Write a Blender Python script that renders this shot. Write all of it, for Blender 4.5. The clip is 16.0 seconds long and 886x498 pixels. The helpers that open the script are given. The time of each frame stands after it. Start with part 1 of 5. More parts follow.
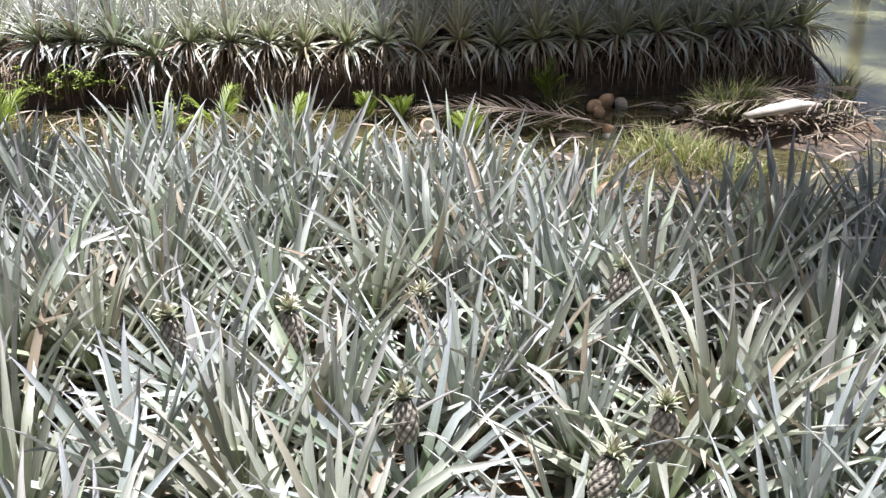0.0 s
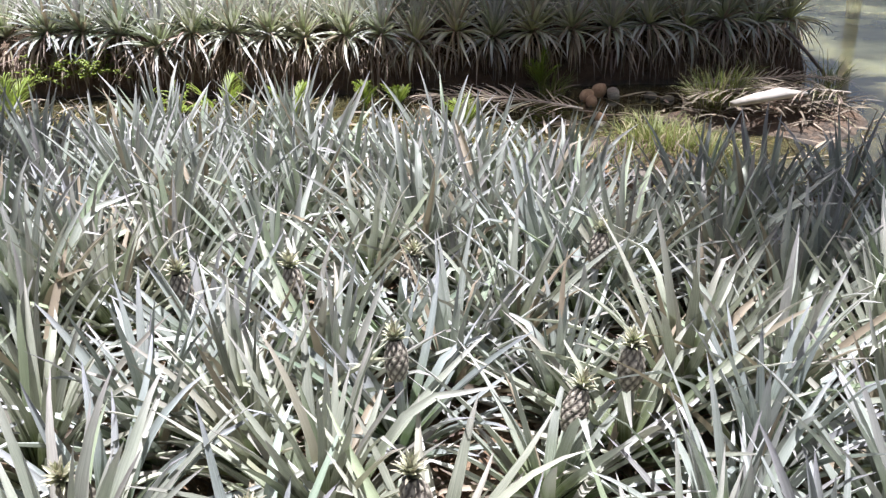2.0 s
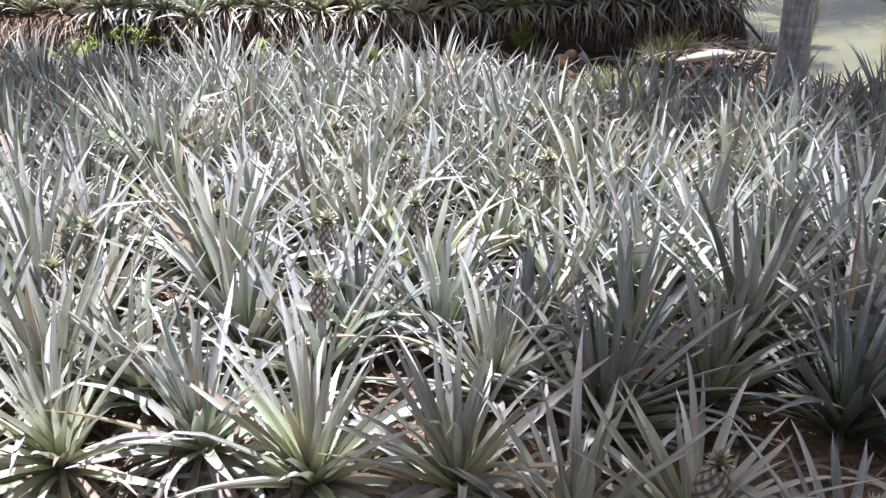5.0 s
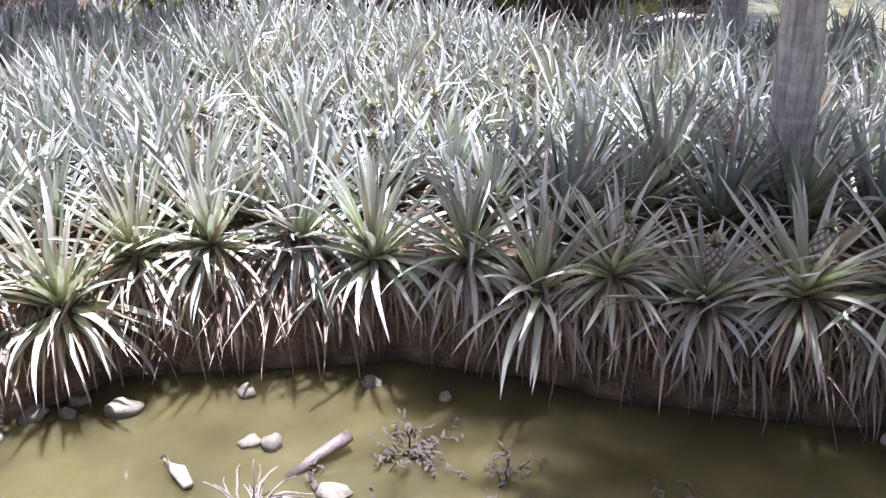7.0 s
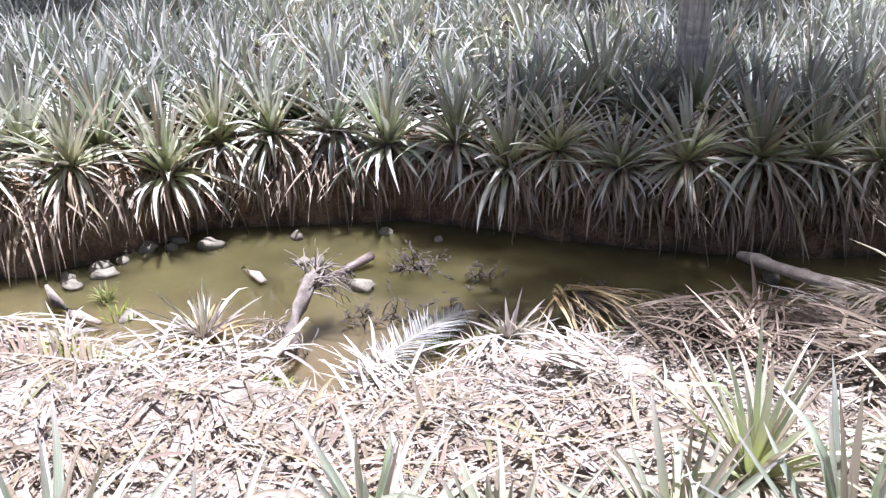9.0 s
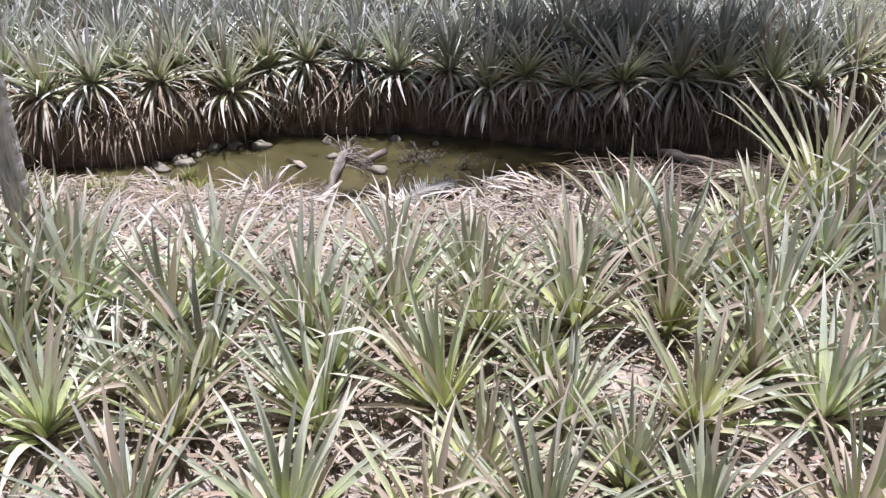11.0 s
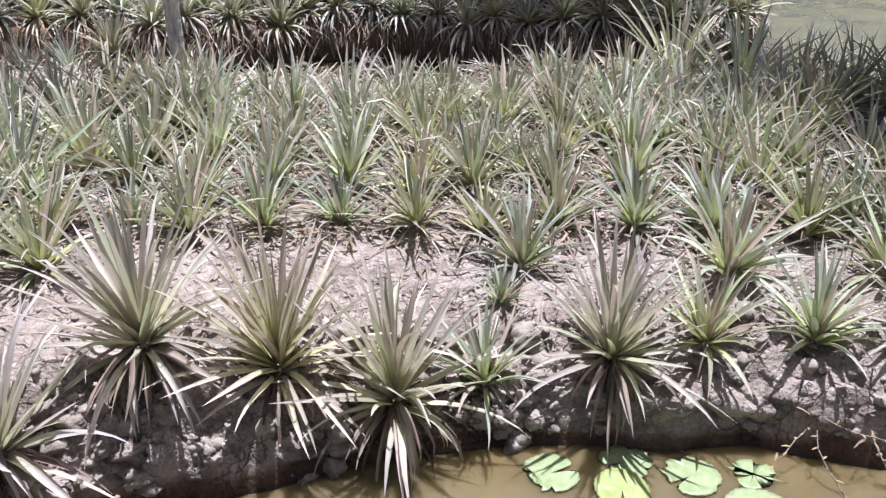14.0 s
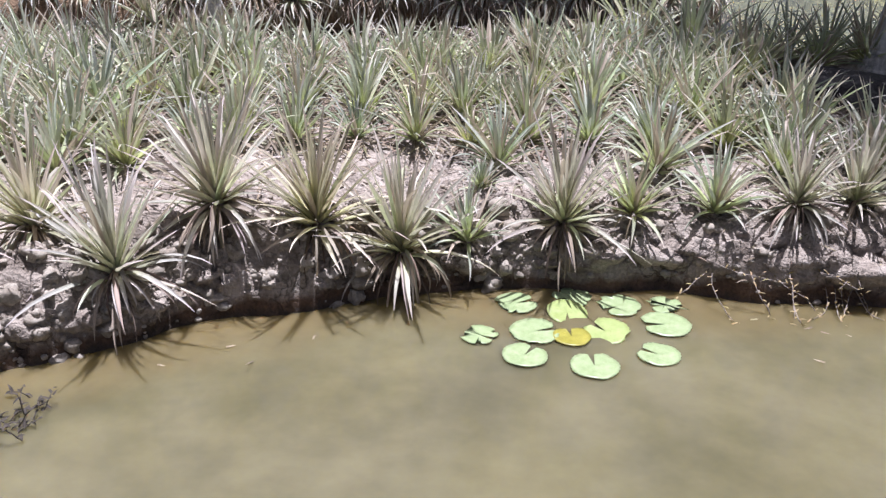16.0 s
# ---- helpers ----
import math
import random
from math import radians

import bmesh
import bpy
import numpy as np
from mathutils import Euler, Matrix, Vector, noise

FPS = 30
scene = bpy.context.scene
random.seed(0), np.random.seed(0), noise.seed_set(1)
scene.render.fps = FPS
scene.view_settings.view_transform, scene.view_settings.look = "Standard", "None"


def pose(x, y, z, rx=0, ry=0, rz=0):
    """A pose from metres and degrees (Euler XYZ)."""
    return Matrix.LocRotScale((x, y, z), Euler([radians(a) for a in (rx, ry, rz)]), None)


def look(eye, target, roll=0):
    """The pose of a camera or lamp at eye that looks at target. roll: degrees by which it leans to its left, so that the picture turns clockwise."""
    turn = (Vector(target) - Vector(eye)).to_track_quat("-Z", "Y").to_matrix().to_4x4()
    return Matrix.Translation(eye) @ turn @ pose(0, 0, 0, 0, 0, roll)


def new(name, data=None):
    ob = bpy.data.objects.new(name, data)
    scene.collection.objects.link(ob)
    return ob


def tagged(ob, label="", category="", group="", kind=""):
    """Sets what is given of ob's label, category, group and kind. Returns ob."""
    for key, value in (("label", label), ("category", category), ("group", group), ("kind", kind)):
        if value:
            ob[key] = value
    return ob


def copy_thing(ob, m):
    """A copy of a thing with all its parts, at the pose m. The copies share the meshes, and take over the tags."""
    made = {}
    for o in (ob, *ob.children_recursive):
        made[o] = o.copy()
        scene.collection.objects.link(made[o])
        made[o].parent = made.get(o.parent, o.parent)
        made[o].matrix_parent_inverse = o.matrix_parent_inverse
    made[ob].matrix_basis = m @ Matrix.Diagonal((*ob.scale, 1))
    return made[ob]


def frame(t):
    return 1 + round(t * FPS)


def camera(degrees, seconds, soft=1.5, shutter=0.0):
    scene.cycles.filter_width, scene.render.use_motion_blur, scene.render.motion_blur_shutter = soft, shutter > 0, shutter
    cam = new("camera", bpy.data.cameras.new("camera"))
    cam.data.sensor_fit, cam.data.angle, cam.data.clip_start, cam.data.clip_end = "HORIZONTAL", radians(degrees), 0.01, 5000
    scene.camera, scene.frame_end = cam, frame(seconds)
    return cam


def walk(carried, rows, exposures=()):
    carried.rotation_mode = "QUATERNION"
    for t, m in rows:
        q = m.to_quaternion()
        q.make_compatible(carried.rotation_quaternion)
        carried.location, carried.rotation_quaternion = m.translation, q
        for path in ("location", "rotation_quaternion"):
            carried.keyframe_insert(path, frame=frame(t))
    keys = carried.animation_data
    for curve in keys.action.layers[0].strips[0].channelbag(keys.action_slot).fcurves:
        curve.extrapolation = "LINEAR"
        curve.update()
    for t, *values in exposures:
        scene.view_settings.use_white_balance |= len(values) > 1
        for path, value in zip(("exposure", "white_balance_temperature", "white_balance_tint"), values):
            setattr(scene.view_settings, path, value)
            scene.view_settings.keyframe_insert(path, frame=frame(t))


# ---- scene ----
cam = camera(52.0, 16.0, 1.35)
SUN, SKY = 6.0, 0.05
EXPOSURES = [(0.0, 0.97, 5900, 11), (4.0, 1.0, 5800, 16), (6.5, 1.44, 5650, 21), (7.5, 1.54, 5550, 21), (8.5, 1.36, 5600, 19), (11.0, 0.55, 5850, 17), (12.0, 0.6, 5850, 18), (12.8, 0.52, 5800, 18), (14.0, 0.5, 5700, 19), (16.0, 0.52, 5700, 18)]
PATH = [
    (0, (-0.234, -0.621, 2.399), (-0.261, 1.217, 1.61), -0.9),
    (0.5, (-0.219, -0.642, 2.399), (-0.247, 1.196, 1.61), -0.9),
    (1, (-0.219, -0.663, 2.388), (-0.247, 1.174, 1.597), -0.9),
    (1.5, (-0.209, -0.738, 2.371), (-0.237, 1.098, 1.578), -0.8),
    (2, (-0.193, -0.9, 2.367), (-0.22, 0.936, 1.576), -0.8),
    (2.5, (-0.175, -1.109, 2.354), (-0.204, 0.726, 1.559), -0.9),
    (3, (-0.16, -1.337, 2.363), (-0.189, 0.499, 1.57), -0.9),
    (3.5, (-0.138, -1.643, 2.363), (-0.168, 0.192, 1.568), -0.9),
    (4, (-0.123, -2.004, 2.368), (-0.153, -0.17, 1.572), -0.9),
    (4.2, (-0.119, -2.162, 2.37), (-0.147, -0.327, 1.574), -0.8),
    (6.3, (-0.215, -3.879, 2.463), (-0.23, -2.046, 1.661), -0.9),
    (6.5, (-0.226, -4.055, 2.463), (-0.239, -2.227, 1.65), -0.9),
    (7, (-0.243, -4.528, 2.436), (-0.249, -2.704, 1.616), -0.6),
    (7.5, (-0.25, -5.0, 2.443), (-0.254, -3.174, 1.625), -0.6),
    (8, (-0.24, -5.464, 2.452), (-0.24, -3.64, 1.631), -0.5),
    (8.5, (-0.223, -5.949, 2.45), (-0.224, -4.126, 1.627), -0.4),
    (8.7, (-0.22, -6.151, 2.452), (-0.221, -4.327, 1.631), -0.4),
    (10.8, (-0.22, -8.274, 2.529), (-0.216, -6.46, 1.685), -0.1),
    (11, (-0.209, -8.491, 2.53), (-0.204, -6.677, 1.688), 0.0),
    (11.5, (-0.175, -9.042, 2.526), (-0.171, -7.226, 1.687), -0.1),
    (12, (-0.144, -9.6, 2.531), (-0.142, -7.783, 1.696), -0.0),
    (12.5, (-0.117, -10.143, 2.544), (-0.118, -8.325, 1.711), 0.0),
    (13, (-0.097, -10.699, 2.53), (-0.098, -8.881, 1.698), -0.0),
    (13.5, (-0.088, -11.266, 2.522), (-0.09, -9.447, 1.689), -0.0),
    (14, (-0.082, -11.829, 2.533), (-0.082, -10.008, 1.706), 0.1),
    (14.5, (-0.078, -12.391, 2.538), (-0.076, -10.571, 1.71), 0.3),
    (15, (-0.07, -12.942, 2.531), (-0.067, -11.121, 1.703), 0.4),
    (15.5, (-0.063, -13.267, 2.526), (-0.056, -11.446, 1.698), 0.6),
    (16, (-0.076, -13.378, 2.522), (-0.064, -11.559, 1.692), 0.7),
]
walk(cam, [(t, look(eye, target, roll)) for t, eye, target, roll in PATH], EXPOSURES)

# ---------------------------------------------------------------- sky and sun
SUN_ELEVATION, SUN_AZIMUTH = 83.0, 25.0
world = bpy.data.worlds.new("world")
scene.world = world
world.use_nodes = True
sky = world.node_tree.nodes.new("ShaderNodeTexSky")
sky.sky_type, sky.sun_disc = "NISHITA", False
sky.sun_elevation, sky.sun_rotation = radians(SUN_ELEVATION), radians(SUN_AZIMUTH)
sky.air_density, sky.dust_density, sky.ozone_density = 1.0, 8.0, 1.0
world.node_tree.links.new(sky.outputs[0], world.node_tree.nodes["Background"].inputs[0])
world.node_tree.nodes["Background"].inputs[1].default_value = SKY
lamp = bpy.data.lights.new("sun", "SUN")
lamp.energy, lamp.angle, lamp.color = SUN, radians(0.6), (1.0, 0.965, 0.93)
sun_ob = new("sun", lamp)
se, sa = radians(SUN_ELEVATION), radians(SUN_AZIMUTH)
SUN_WAY = Vector((math.sin(sa) * math.cos(se), math.cos(sa) * math.cos(se), math.sin(se)))
sun_ob.matrix_world = look(SUN_WAY * 60, (0, 0, 0))


# ---------------------------------------------------------------- materials
class Nodes:
    """A node material with a few short-hands."""

    def __init__(self, name):
        self.mat = bpy.data.materials.new(name)
        self.mat.use_nodes = True
        self.tree = self.mat.node_tree
        self.bsdf = self.tree.nodes["Principled BSDF"]
        self.out = self.tree.nodes["Material Output"]

    def add(self, kind, ins=None, **props):
        n = self.tree.nodes.new("ShaderNode" + kind)
        for k, v in props.items():
            setattr(n, k, v)
        for k, v in (ins or {}).items():
            self.set(n.inputs[k], v)
        return n

    def set(self, socket, v):
        if isinstance(v, bpy.types.NodeSocket):
            self.tree.links.new(v, socket)
        elif isinstance(v, bpy.types.Node):
            self.tree.links.new(v.outputs[0], socket)
        elif isinstance(v, tuple) and len(v) == 3 and socket.type == "RGBA":
            socket.default_value = (*v, 1)
        else:
            socket.default_value = v

    def put(self, **ins):
        for k, v in ins.items():
            self.set(self.bsdf.inputs[k.replace("_", " ")], v)
        return self

    def noise(self, scale, detail=4.0, where=None, rough=0.55):
        n = self.add("TexNoise", {"Scale": scale, "Detail": detail, "Roughness": rough})
        if where is not None:
            self.set(n.inputs["Vector"], where)
        return n.outputs["Fac"]

    def ramp(self, fac, *stops):
        n = self.add("ValToRGB", {"Fac": fac})
        while len(n.color_ramp.elements) < len(stops):
            n.color_ramp.elements.new(0.5)
        for e, (p, c) in zip(n.color_ramp.elements, stops):
            e.position, e.color = p, (*c, 1)
        return n.outputs[0]

    def mix(self, fac, a, b, blend="MIX"):
        n = self.add("Mix", data_type="RGBA", blend_type=blend)
        self.set(n.inputs[0], fac), self.set(n.inputs[6], a), self.set(n.inputs[7], b)
        return n.outputs[2]

    def math(self, op, a, b=0.0):
        n = self.add("Math", operation=op)
        self.set(n.inputs[0], a), self.set(n.inputs[1], b)
        return n.outputs[0]

    def bump(self, height, strength, distance):
        n = self.add("Bump", {"Height": height, "Strength": strength, "Distance": distance})
        self.set(self.bsdf.inputs["Normal"], n.outputs[0])
        return n.outputs[0]

    def place(self):
        return self.add("NewGeometry").outputs["Position"]

    def own(self):
        return self.add("TexCoord").outputs["Object"]


def leaf_material(name, base, middle, tip, glow=0.2, gloss=0.42, vary=0.45, dead=(0.33, 0.27, 0.2), dead_part=0.0, shine=0.5):
    """Waxy strap leaf: colour along its length (v of the map), fine long fibres across it (u)."""
    m = Nodes(name)
    uv = m.add("UVMap").outputs[0]
    sep = m.add("SeparateXYZ", {0: uv})
    u, v = sep.outputs[0], sep.outputs[1]
    rnd = m.add("ObjectInfo").outputs["Random"]
    isl = m.add("NewGeometry").outputs["Random Per Island"]
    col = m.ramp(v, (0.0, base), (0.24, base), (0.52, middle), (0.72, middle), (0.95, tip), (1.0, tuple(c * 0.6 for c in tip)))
    stretch = m.add("Mapping", {"Vector": uv, "Scale": (26.0, 1.6, 1.0)})
    seed = m.add("VectorMath", {0: stretch.outputs[0], 1: m.add("CombineXYZ", {0: m.math("MULTIPLY", isl, 37.0), 1: m.math("MULTIPLY", rnd, 51.0)}).outputs[0]}, operation="ADD")
    fibre = m.noise(1.0, 3.0, seed.outputs[0])
    blotch = m.noise(9.0, 3.0, m.own())
    col = m.mix(1.0, col, m.ramp(fibre, (0.3, (0.66, 0.68, 0.66)), (0.7, (1.22, 1.2, 1.2))), "MULTIPLY")
    col = m.mix(m.math("MULTIPLY", m.ramp(blotch, (0.45, (0, 0, 0)), (0.7, (1, 1, 1))), 0.5), col, tuple(min(1, c * 1.2) for c in middle))
    rim = m.ramp(m.math("ABSOLUTE", m.math("SUBTRACT", u, 0.5)), (0.40, (0, 0, 0)), (0.5, (1, 1, 1)))
    col = m.mix(m.math("MULTIPLY", rim, 0.35), col, tuple(min(0.7, c * k) for c, k in zip(middle, (1.25, 1.1, 1.08))))
    one = m.math("FRACT", m.math("ADD", m.math("MULTIPLY", isl, 7.3), rnd))
    col = m.mix(1.0, col, m.ramp(one, (0.0, (1 - vary,) * 3), (1.0, (1 + vary * 0.8,) * 3)), "MULTIPLY")
    odd = m.math("FRACT", m.math("ADD", m.math("MULTIPLY", isl, 13.7), m.math("MULTIPLY", rnd, 3.1)))
    col = m.mix(m.math("MULTIPLY", m.ramp(odd, (0.72, (0, 0, 0)), (0.86, (1, 1, 1))), 0.45), col, tuple(c * k for c, k in zip(middle, (0.94, 0.76, 0.9))))
    streak = m.ramp(m.noise(3.0, 2.0, m.add("Mapping", {"Vector": seed.outputs[0], "Scale": (0.12, 0.7, 1.0)}).outputs[0]), (0.5, (0, 0, 0)), (0.66, (1, 1, 1)))
    col = m.mix(m.math("MULTIPLY", streak, 0.3), col, tuple(min(0.75, c * 1.25) for c in middle))
    fresh = m.math("FRACT", m.math("ADD", m.math("MULTIPLY", isl, 29.3), m.math("MULTIPLY", rnd, 5.7)))
    col = m.mix(m.math("MULTIPLY", m.ramp(fresh, (0.90, (0, 0, 0)), (0.94, (1, 1, 1))), 0.35), col, tuple(c * k for c, k in zip(middle, (0.8, 1.05, 0.55))))
    col = m.mix(1.0, col, m.add("ObjectInfo").outputs["Color"], "MULTIPLY")
    if dead_part:
        col = m.mix(m.ramp(one, (1 - dead_part - 0.02, (0, 0, 0)), (1 - dead_part + 0.02, (1, 1, 1))), col, dead)
    m.put(Base_Color=col, Roughness=gloss, Specular_IOR_Level=shine)
    m.bump(fibre, 0.25, 0.004)
    back = m.add("BsdfTranslucent", {"Color": m.mix(1.0, col, (1.0, 1.04, 0.88), "MULTIPLY")})
    both = m.add("MixShader", {0: glow, 1: m.bsdf.outputs[0], 2: back.outputs[0]})
    m.tree.links.new(both.outputs[0], m.out.inputs[0])
    return m.mat


def plain(name, low, high, scale=12.0, rough=0.8, relief=0.4, depth=0.01, detail=5.0):
    """A mottled natural surface of two colours, with a finer grain on it."""
    m = Nodes(name)
    where = m.own()
    big, fine = m.noise(scale, detail, where), m.noise(scale * 7, 3.0, where)
    rnd = m.add("ObjectInfo").outputs["Random"]
    col = m.ramp(big, (0.3, low), (0.7, high))
    col = m.mix(1.0, col, m.ramp(fine, (0.3, (0.75,) * 3), (0.7, (1.15,) * 3)), "MULTIPLY")
    col = m.mix(1.0, col, m.ramp(rnd, (0.0, (0.8,) * 3), (1.0, (1.15,) * 3)), "MULTIPLY")
    m.put(Base_Color=col, Roughness=rough)
    m.bump(m.math("ADD", big, m.math("MULTIPLY", fine, 0.4)), relief, depth)
    return m.mat


# LEAF_A's dark green bases also paint the shade low inside the rows
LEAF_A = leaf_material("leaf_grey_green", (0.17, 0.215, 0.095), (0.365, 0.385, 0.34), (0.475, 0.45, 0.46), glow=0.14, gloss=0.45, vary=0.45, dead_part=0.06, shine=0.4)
LEAF_EDGE = leaf_material("leaf_edge_green", (0.48, 0.52, 0.29), (0.455, 0.465, 0.41), (0.62, 0.57, 0.56), glow=0.19, gloss=0.44, vary=0.42, dead_part=0.08, shine=0.42)
LEAF_B = leaf_material("leaf_pale_green", (0.56, 0.61, 0.27), (0.425, 0.455, 0.345), (0.66, 0.565, 0.55), glow=0.24, gloss=0.48, shine=0.38, dead=(0.42, 0.35, 0.28), dead_part=0.2)
LEAF_BF = leaf_material("leaf_bank_green", (0.63, 0.63, 0.40), (0.58, 0.55, 0.475), (0.80, 0.685, 0.685), glow=0.3, gloss=0.48, shine=0.38, dead=(0.45, 0.38, 0.32), dead_part=0.10)
LEAF_DRY = leaf_material("leaf_dry", (0.30, 0.235, 0.17), (0.37, 0.30, 0.235), (0.43, 0.36, 0.285), glow=0.14, gloss=0.7, vary=0.45, shine=0.25)
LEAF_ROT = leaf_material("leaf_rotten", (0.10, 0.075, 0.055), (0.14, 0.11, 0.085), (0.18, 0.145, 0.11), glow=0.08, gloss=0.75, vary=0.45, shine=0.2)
LEAF_PALE = leaf_material("leaf_bleached", (0.29, 0.255, 0.215), (0.42, 0.38, 0.345), (0.46, 0.42, 0.39), glow=0.12, gloss=0.6, vary=0.3, shine=0.3)
LEAF_STRAW = leaf_material("leaf_straw", (0.18, 0.14, 0.10), (0.285, 0.235, 0.18), (0.36, 0.31, 0.25), glow=0.1, gloss=0.75, vary=0.5, shine=0.2)
LEAF_BLEACH = leaf_material("leaf_sun_bleached", (0.38, 0.33, 0.28), (0.52, 0.475, 0.43), (0.60, 0.555, 0.52), glow=0.12, gloss=0.65, vary=0.35, shine=0.25)
LEAF_GOLD = leaf_material("leaf_golden_straw", (0.30, 0.21, 0.10), (0.40, 0.32, 0.18), (0.46, 0.39, 0.26), glow=0.15, gloss=0.65, vary=0.4, shine=0.25)
LEAF_SILVER = leaf_material("leaf_silver_frond", (0.20, 0.20, 0.18), (0.28, 0.285, 0.27), (0.33, 0.335, 0.325), glow=0.12, gloss=0.45, vary=0.3)
LEAF_GRASS = leaf_material("leaf_grass", (0.12, 0.13, 0.04), (0.22, 0.25, 0.07), (0.38, 0.34, 0.17), glow=0.35, gloss=0.5, vary=0.35, dead=(0.40, 0.33, 0.2), dead_part=0.12)
LEAF_FERN = leaf_material("leaf_fern", (0.18, 0.24, 0.03), (0.26, 0.33, 0.05), (0.34, 0.38, 0.08), glow=0.35, gloss=0.45, vary=0.25)
LEAF_PALM = leaf_material("leaf_palm", (0.10, 0.14, 0.03), (0.08, 0.13, 0.03), (0.12, 0.15, 0.05), glow=0.25, gloss=0.4, vary=0.3)
LEAF_CROWN = leaf_material("leaf_fruit_crown", (0.26, 0.27, 0.16), (0.46, 0.45, 0.32), (0.66, 0.60, 0.47), glow=0.15)
STONE = plain("pale_stone", (0.11, 0.095, 0.07), (0.30, 0.27, 0.215), 9.0, 0.75, 0.5, 0.01)
HUSK = plain("coconut_husk", (0.30, 0.17, 0.09), (0.52, 0.34, 0.21), 14.0, 0.8, 0.5, 0.006)
HUSK_OLD = plain("weathered_husk", (0.20, 0.16, 0.13), (0.40, 0.34, 0.29), 14.0, 0.85, 0.6, 0.008)
SHELL_IN = plain("coconut_flesh", (0.55, 0.48, 0.38), (0.78, 0.72, 0.62), 20.0, 0.6, 0.2, 0.003)
WOOD = plain("grey_driftwood", (0.26, 0.21, 0.17), (0.50, 0.44, 0.38), 16.0, 0.8, 0.6, 0.008)
WET_WOOD = plain("wet_brown_wood", (0.07, 0.052, 0.046), (0.21, 0.165, 0.15), 18.0, 0.5, 0.6, 0.006)
SPATHE = plain("brown_spathe", (0.22, 0.14, 0.09), (0.42, 0.29, 0.20), 8.0, 0.55, 0.3, 0.006)
ROOT = plain("bleached_root", (0.16, 0.13, 0.11), (0.36, 0.31, 0.28), 22.0, 0.8, 0.5, 0.004)
TWIG = plain("rotten_twig", (0.03, 0.024, 0.02), (0.10, 0.08, 0.065), 30.0, 0.85, 0.5, 0.002)
SHADE_GROUND = plain("shade_ground", (0.012, 0.010, 0.011), (0.05, 0.042, 0.042), 26.0, 0.9, 0.9, 0.03)
CLOD = plain("dry_clod", (0.28, 0.23, 0.185), (0.49, 0.44, 0.375), 18.0, 0.95, 0.8, 0.012)


def soil_material():
    """Bed soil: pale cracked crust where it is dry, red-brown on the cut banks, wet and dark by the water line."""
    m = Nodes("bed_soil")
    p = m.place()
    sep = m.add("SeparateXYZ", {0: p})
    big, mid, fine = m.noise(0.9, 4, p), m.noise(7.0, 6, p), m.noise(55.0, 4, p)
    warp = m.add("VectorMath", {0: p, 1: m.add("TexNoise", {"Vector": p, "Scale": 3.5, "Detail": 5.0}).outputs["Color"]}, operation="ADD")
    crack = m.add("TexVoronoi", {"Vector": warp.outputs[0], "Scale": 5.0}, feature="DISTANCE_TO_EDGE").outputs["Distance"]
    gap = m.ramp(m.noise(2.3, 3, p), (0.42, (0, 0, 0)), (0.6, (1, 1, 1)))
    crack_line = m.math("MAXIMUM", m.ramp(m.math("ADD", crack, m.math("MULTIPLY", m.math("SUBTRACT", mid, 0.5), 0.12)), (0.0, (0, 0, 0)), (0.05, (1, 1, 1))), m.math("SUBTRACT", 1.0, gap))
    dry = m.ramp(mid, (0.28, (0.17, 0.135, 0.11)), (0.5, (0.34, 0.287, 0.245)), (0.75, (0.47, 0.408, 0.36)))
    brown = m.ramp(mid, (0.3, (0.13, 0.08, 0.048)), (0.7, (0.31, 0.21, 0.132)))
    wet = m.ramp(mid, (0.3, (0.035, 0.026, 0.018)), (0.7, (0.08, 0.06, 0.04)))
    # the pond-side bed is newly dug and dry; the older beds are brown with leaf litter
    newer = m.add("MapRange", {"Value": m.math("ADD", sep.outputs[1], m.math("MULTIPLY", big, 0.8)), "From Min": -1.6, "From Max": -0.9, "To Min": 1.0, "To Max": 0.0}).outputs[0]
    # past y 4.5 the brown is deepened to paint the far bank's shadow
    darkened = m.add("MapRange", {"Value": sep.outputs[1], "From Min": 4.5, "From Max": 5.5, "To Min": 0.0, "To Max": 1.0}).outputs[0]
    brown = m.mix(darkened, brown, m.ramp(mid, (0.3, (0.07, 0.042, 0.027)), (0.7, (0.17, 0.11, 0.07))))
    col = m.mix(newer, brown, dry)
    # across the canal the bank is overgrown
    across = m.add("MapRange", {"Value": sep.outputs[0], "From Min": 6.0, "From Max": 6.6, "To Min": 0.0, "To Max": 1.0}).outputs[0]
    col = m.mix(across, col, m.ramp(mid, (0.3, (0.05, 0.055, 0.025)), (0.55, (0.10, 0.11, 0.045)), (0.75, (0.20, 0.18, 0.11))))
    col = m.mix(m.math("MULTIPLY", m.math("SUBTRACT", 1.0, crack_line), 0.6), col, (0.12, 0.095, 0.075))
    # moist red-brown earth at the cut foot, with the undercut's shade painted in
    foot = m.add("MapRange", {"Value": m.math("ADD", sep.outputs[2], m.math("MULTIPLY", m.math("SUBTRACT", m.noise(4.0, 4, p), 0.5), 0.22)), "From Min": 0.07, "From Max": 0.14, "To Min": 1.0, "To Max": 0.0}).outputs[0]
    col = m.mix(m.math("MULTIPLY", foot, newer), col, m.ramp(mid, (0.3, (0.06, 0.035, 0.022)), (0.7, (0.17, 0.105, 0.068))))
    level = m.math("ADD", sep.outputs[2], m.math("MULTIPLY", m.math("SUBTRACT", mid, 0.5), 0.16))
    damp = m.add("MapRange", {"Value": level, "From Min": -0.03, "From Max": 0.06, "To Min": 1.0, "To Max": 0.0}).outputs[0]
    col = m.mix(damp, col, wet)
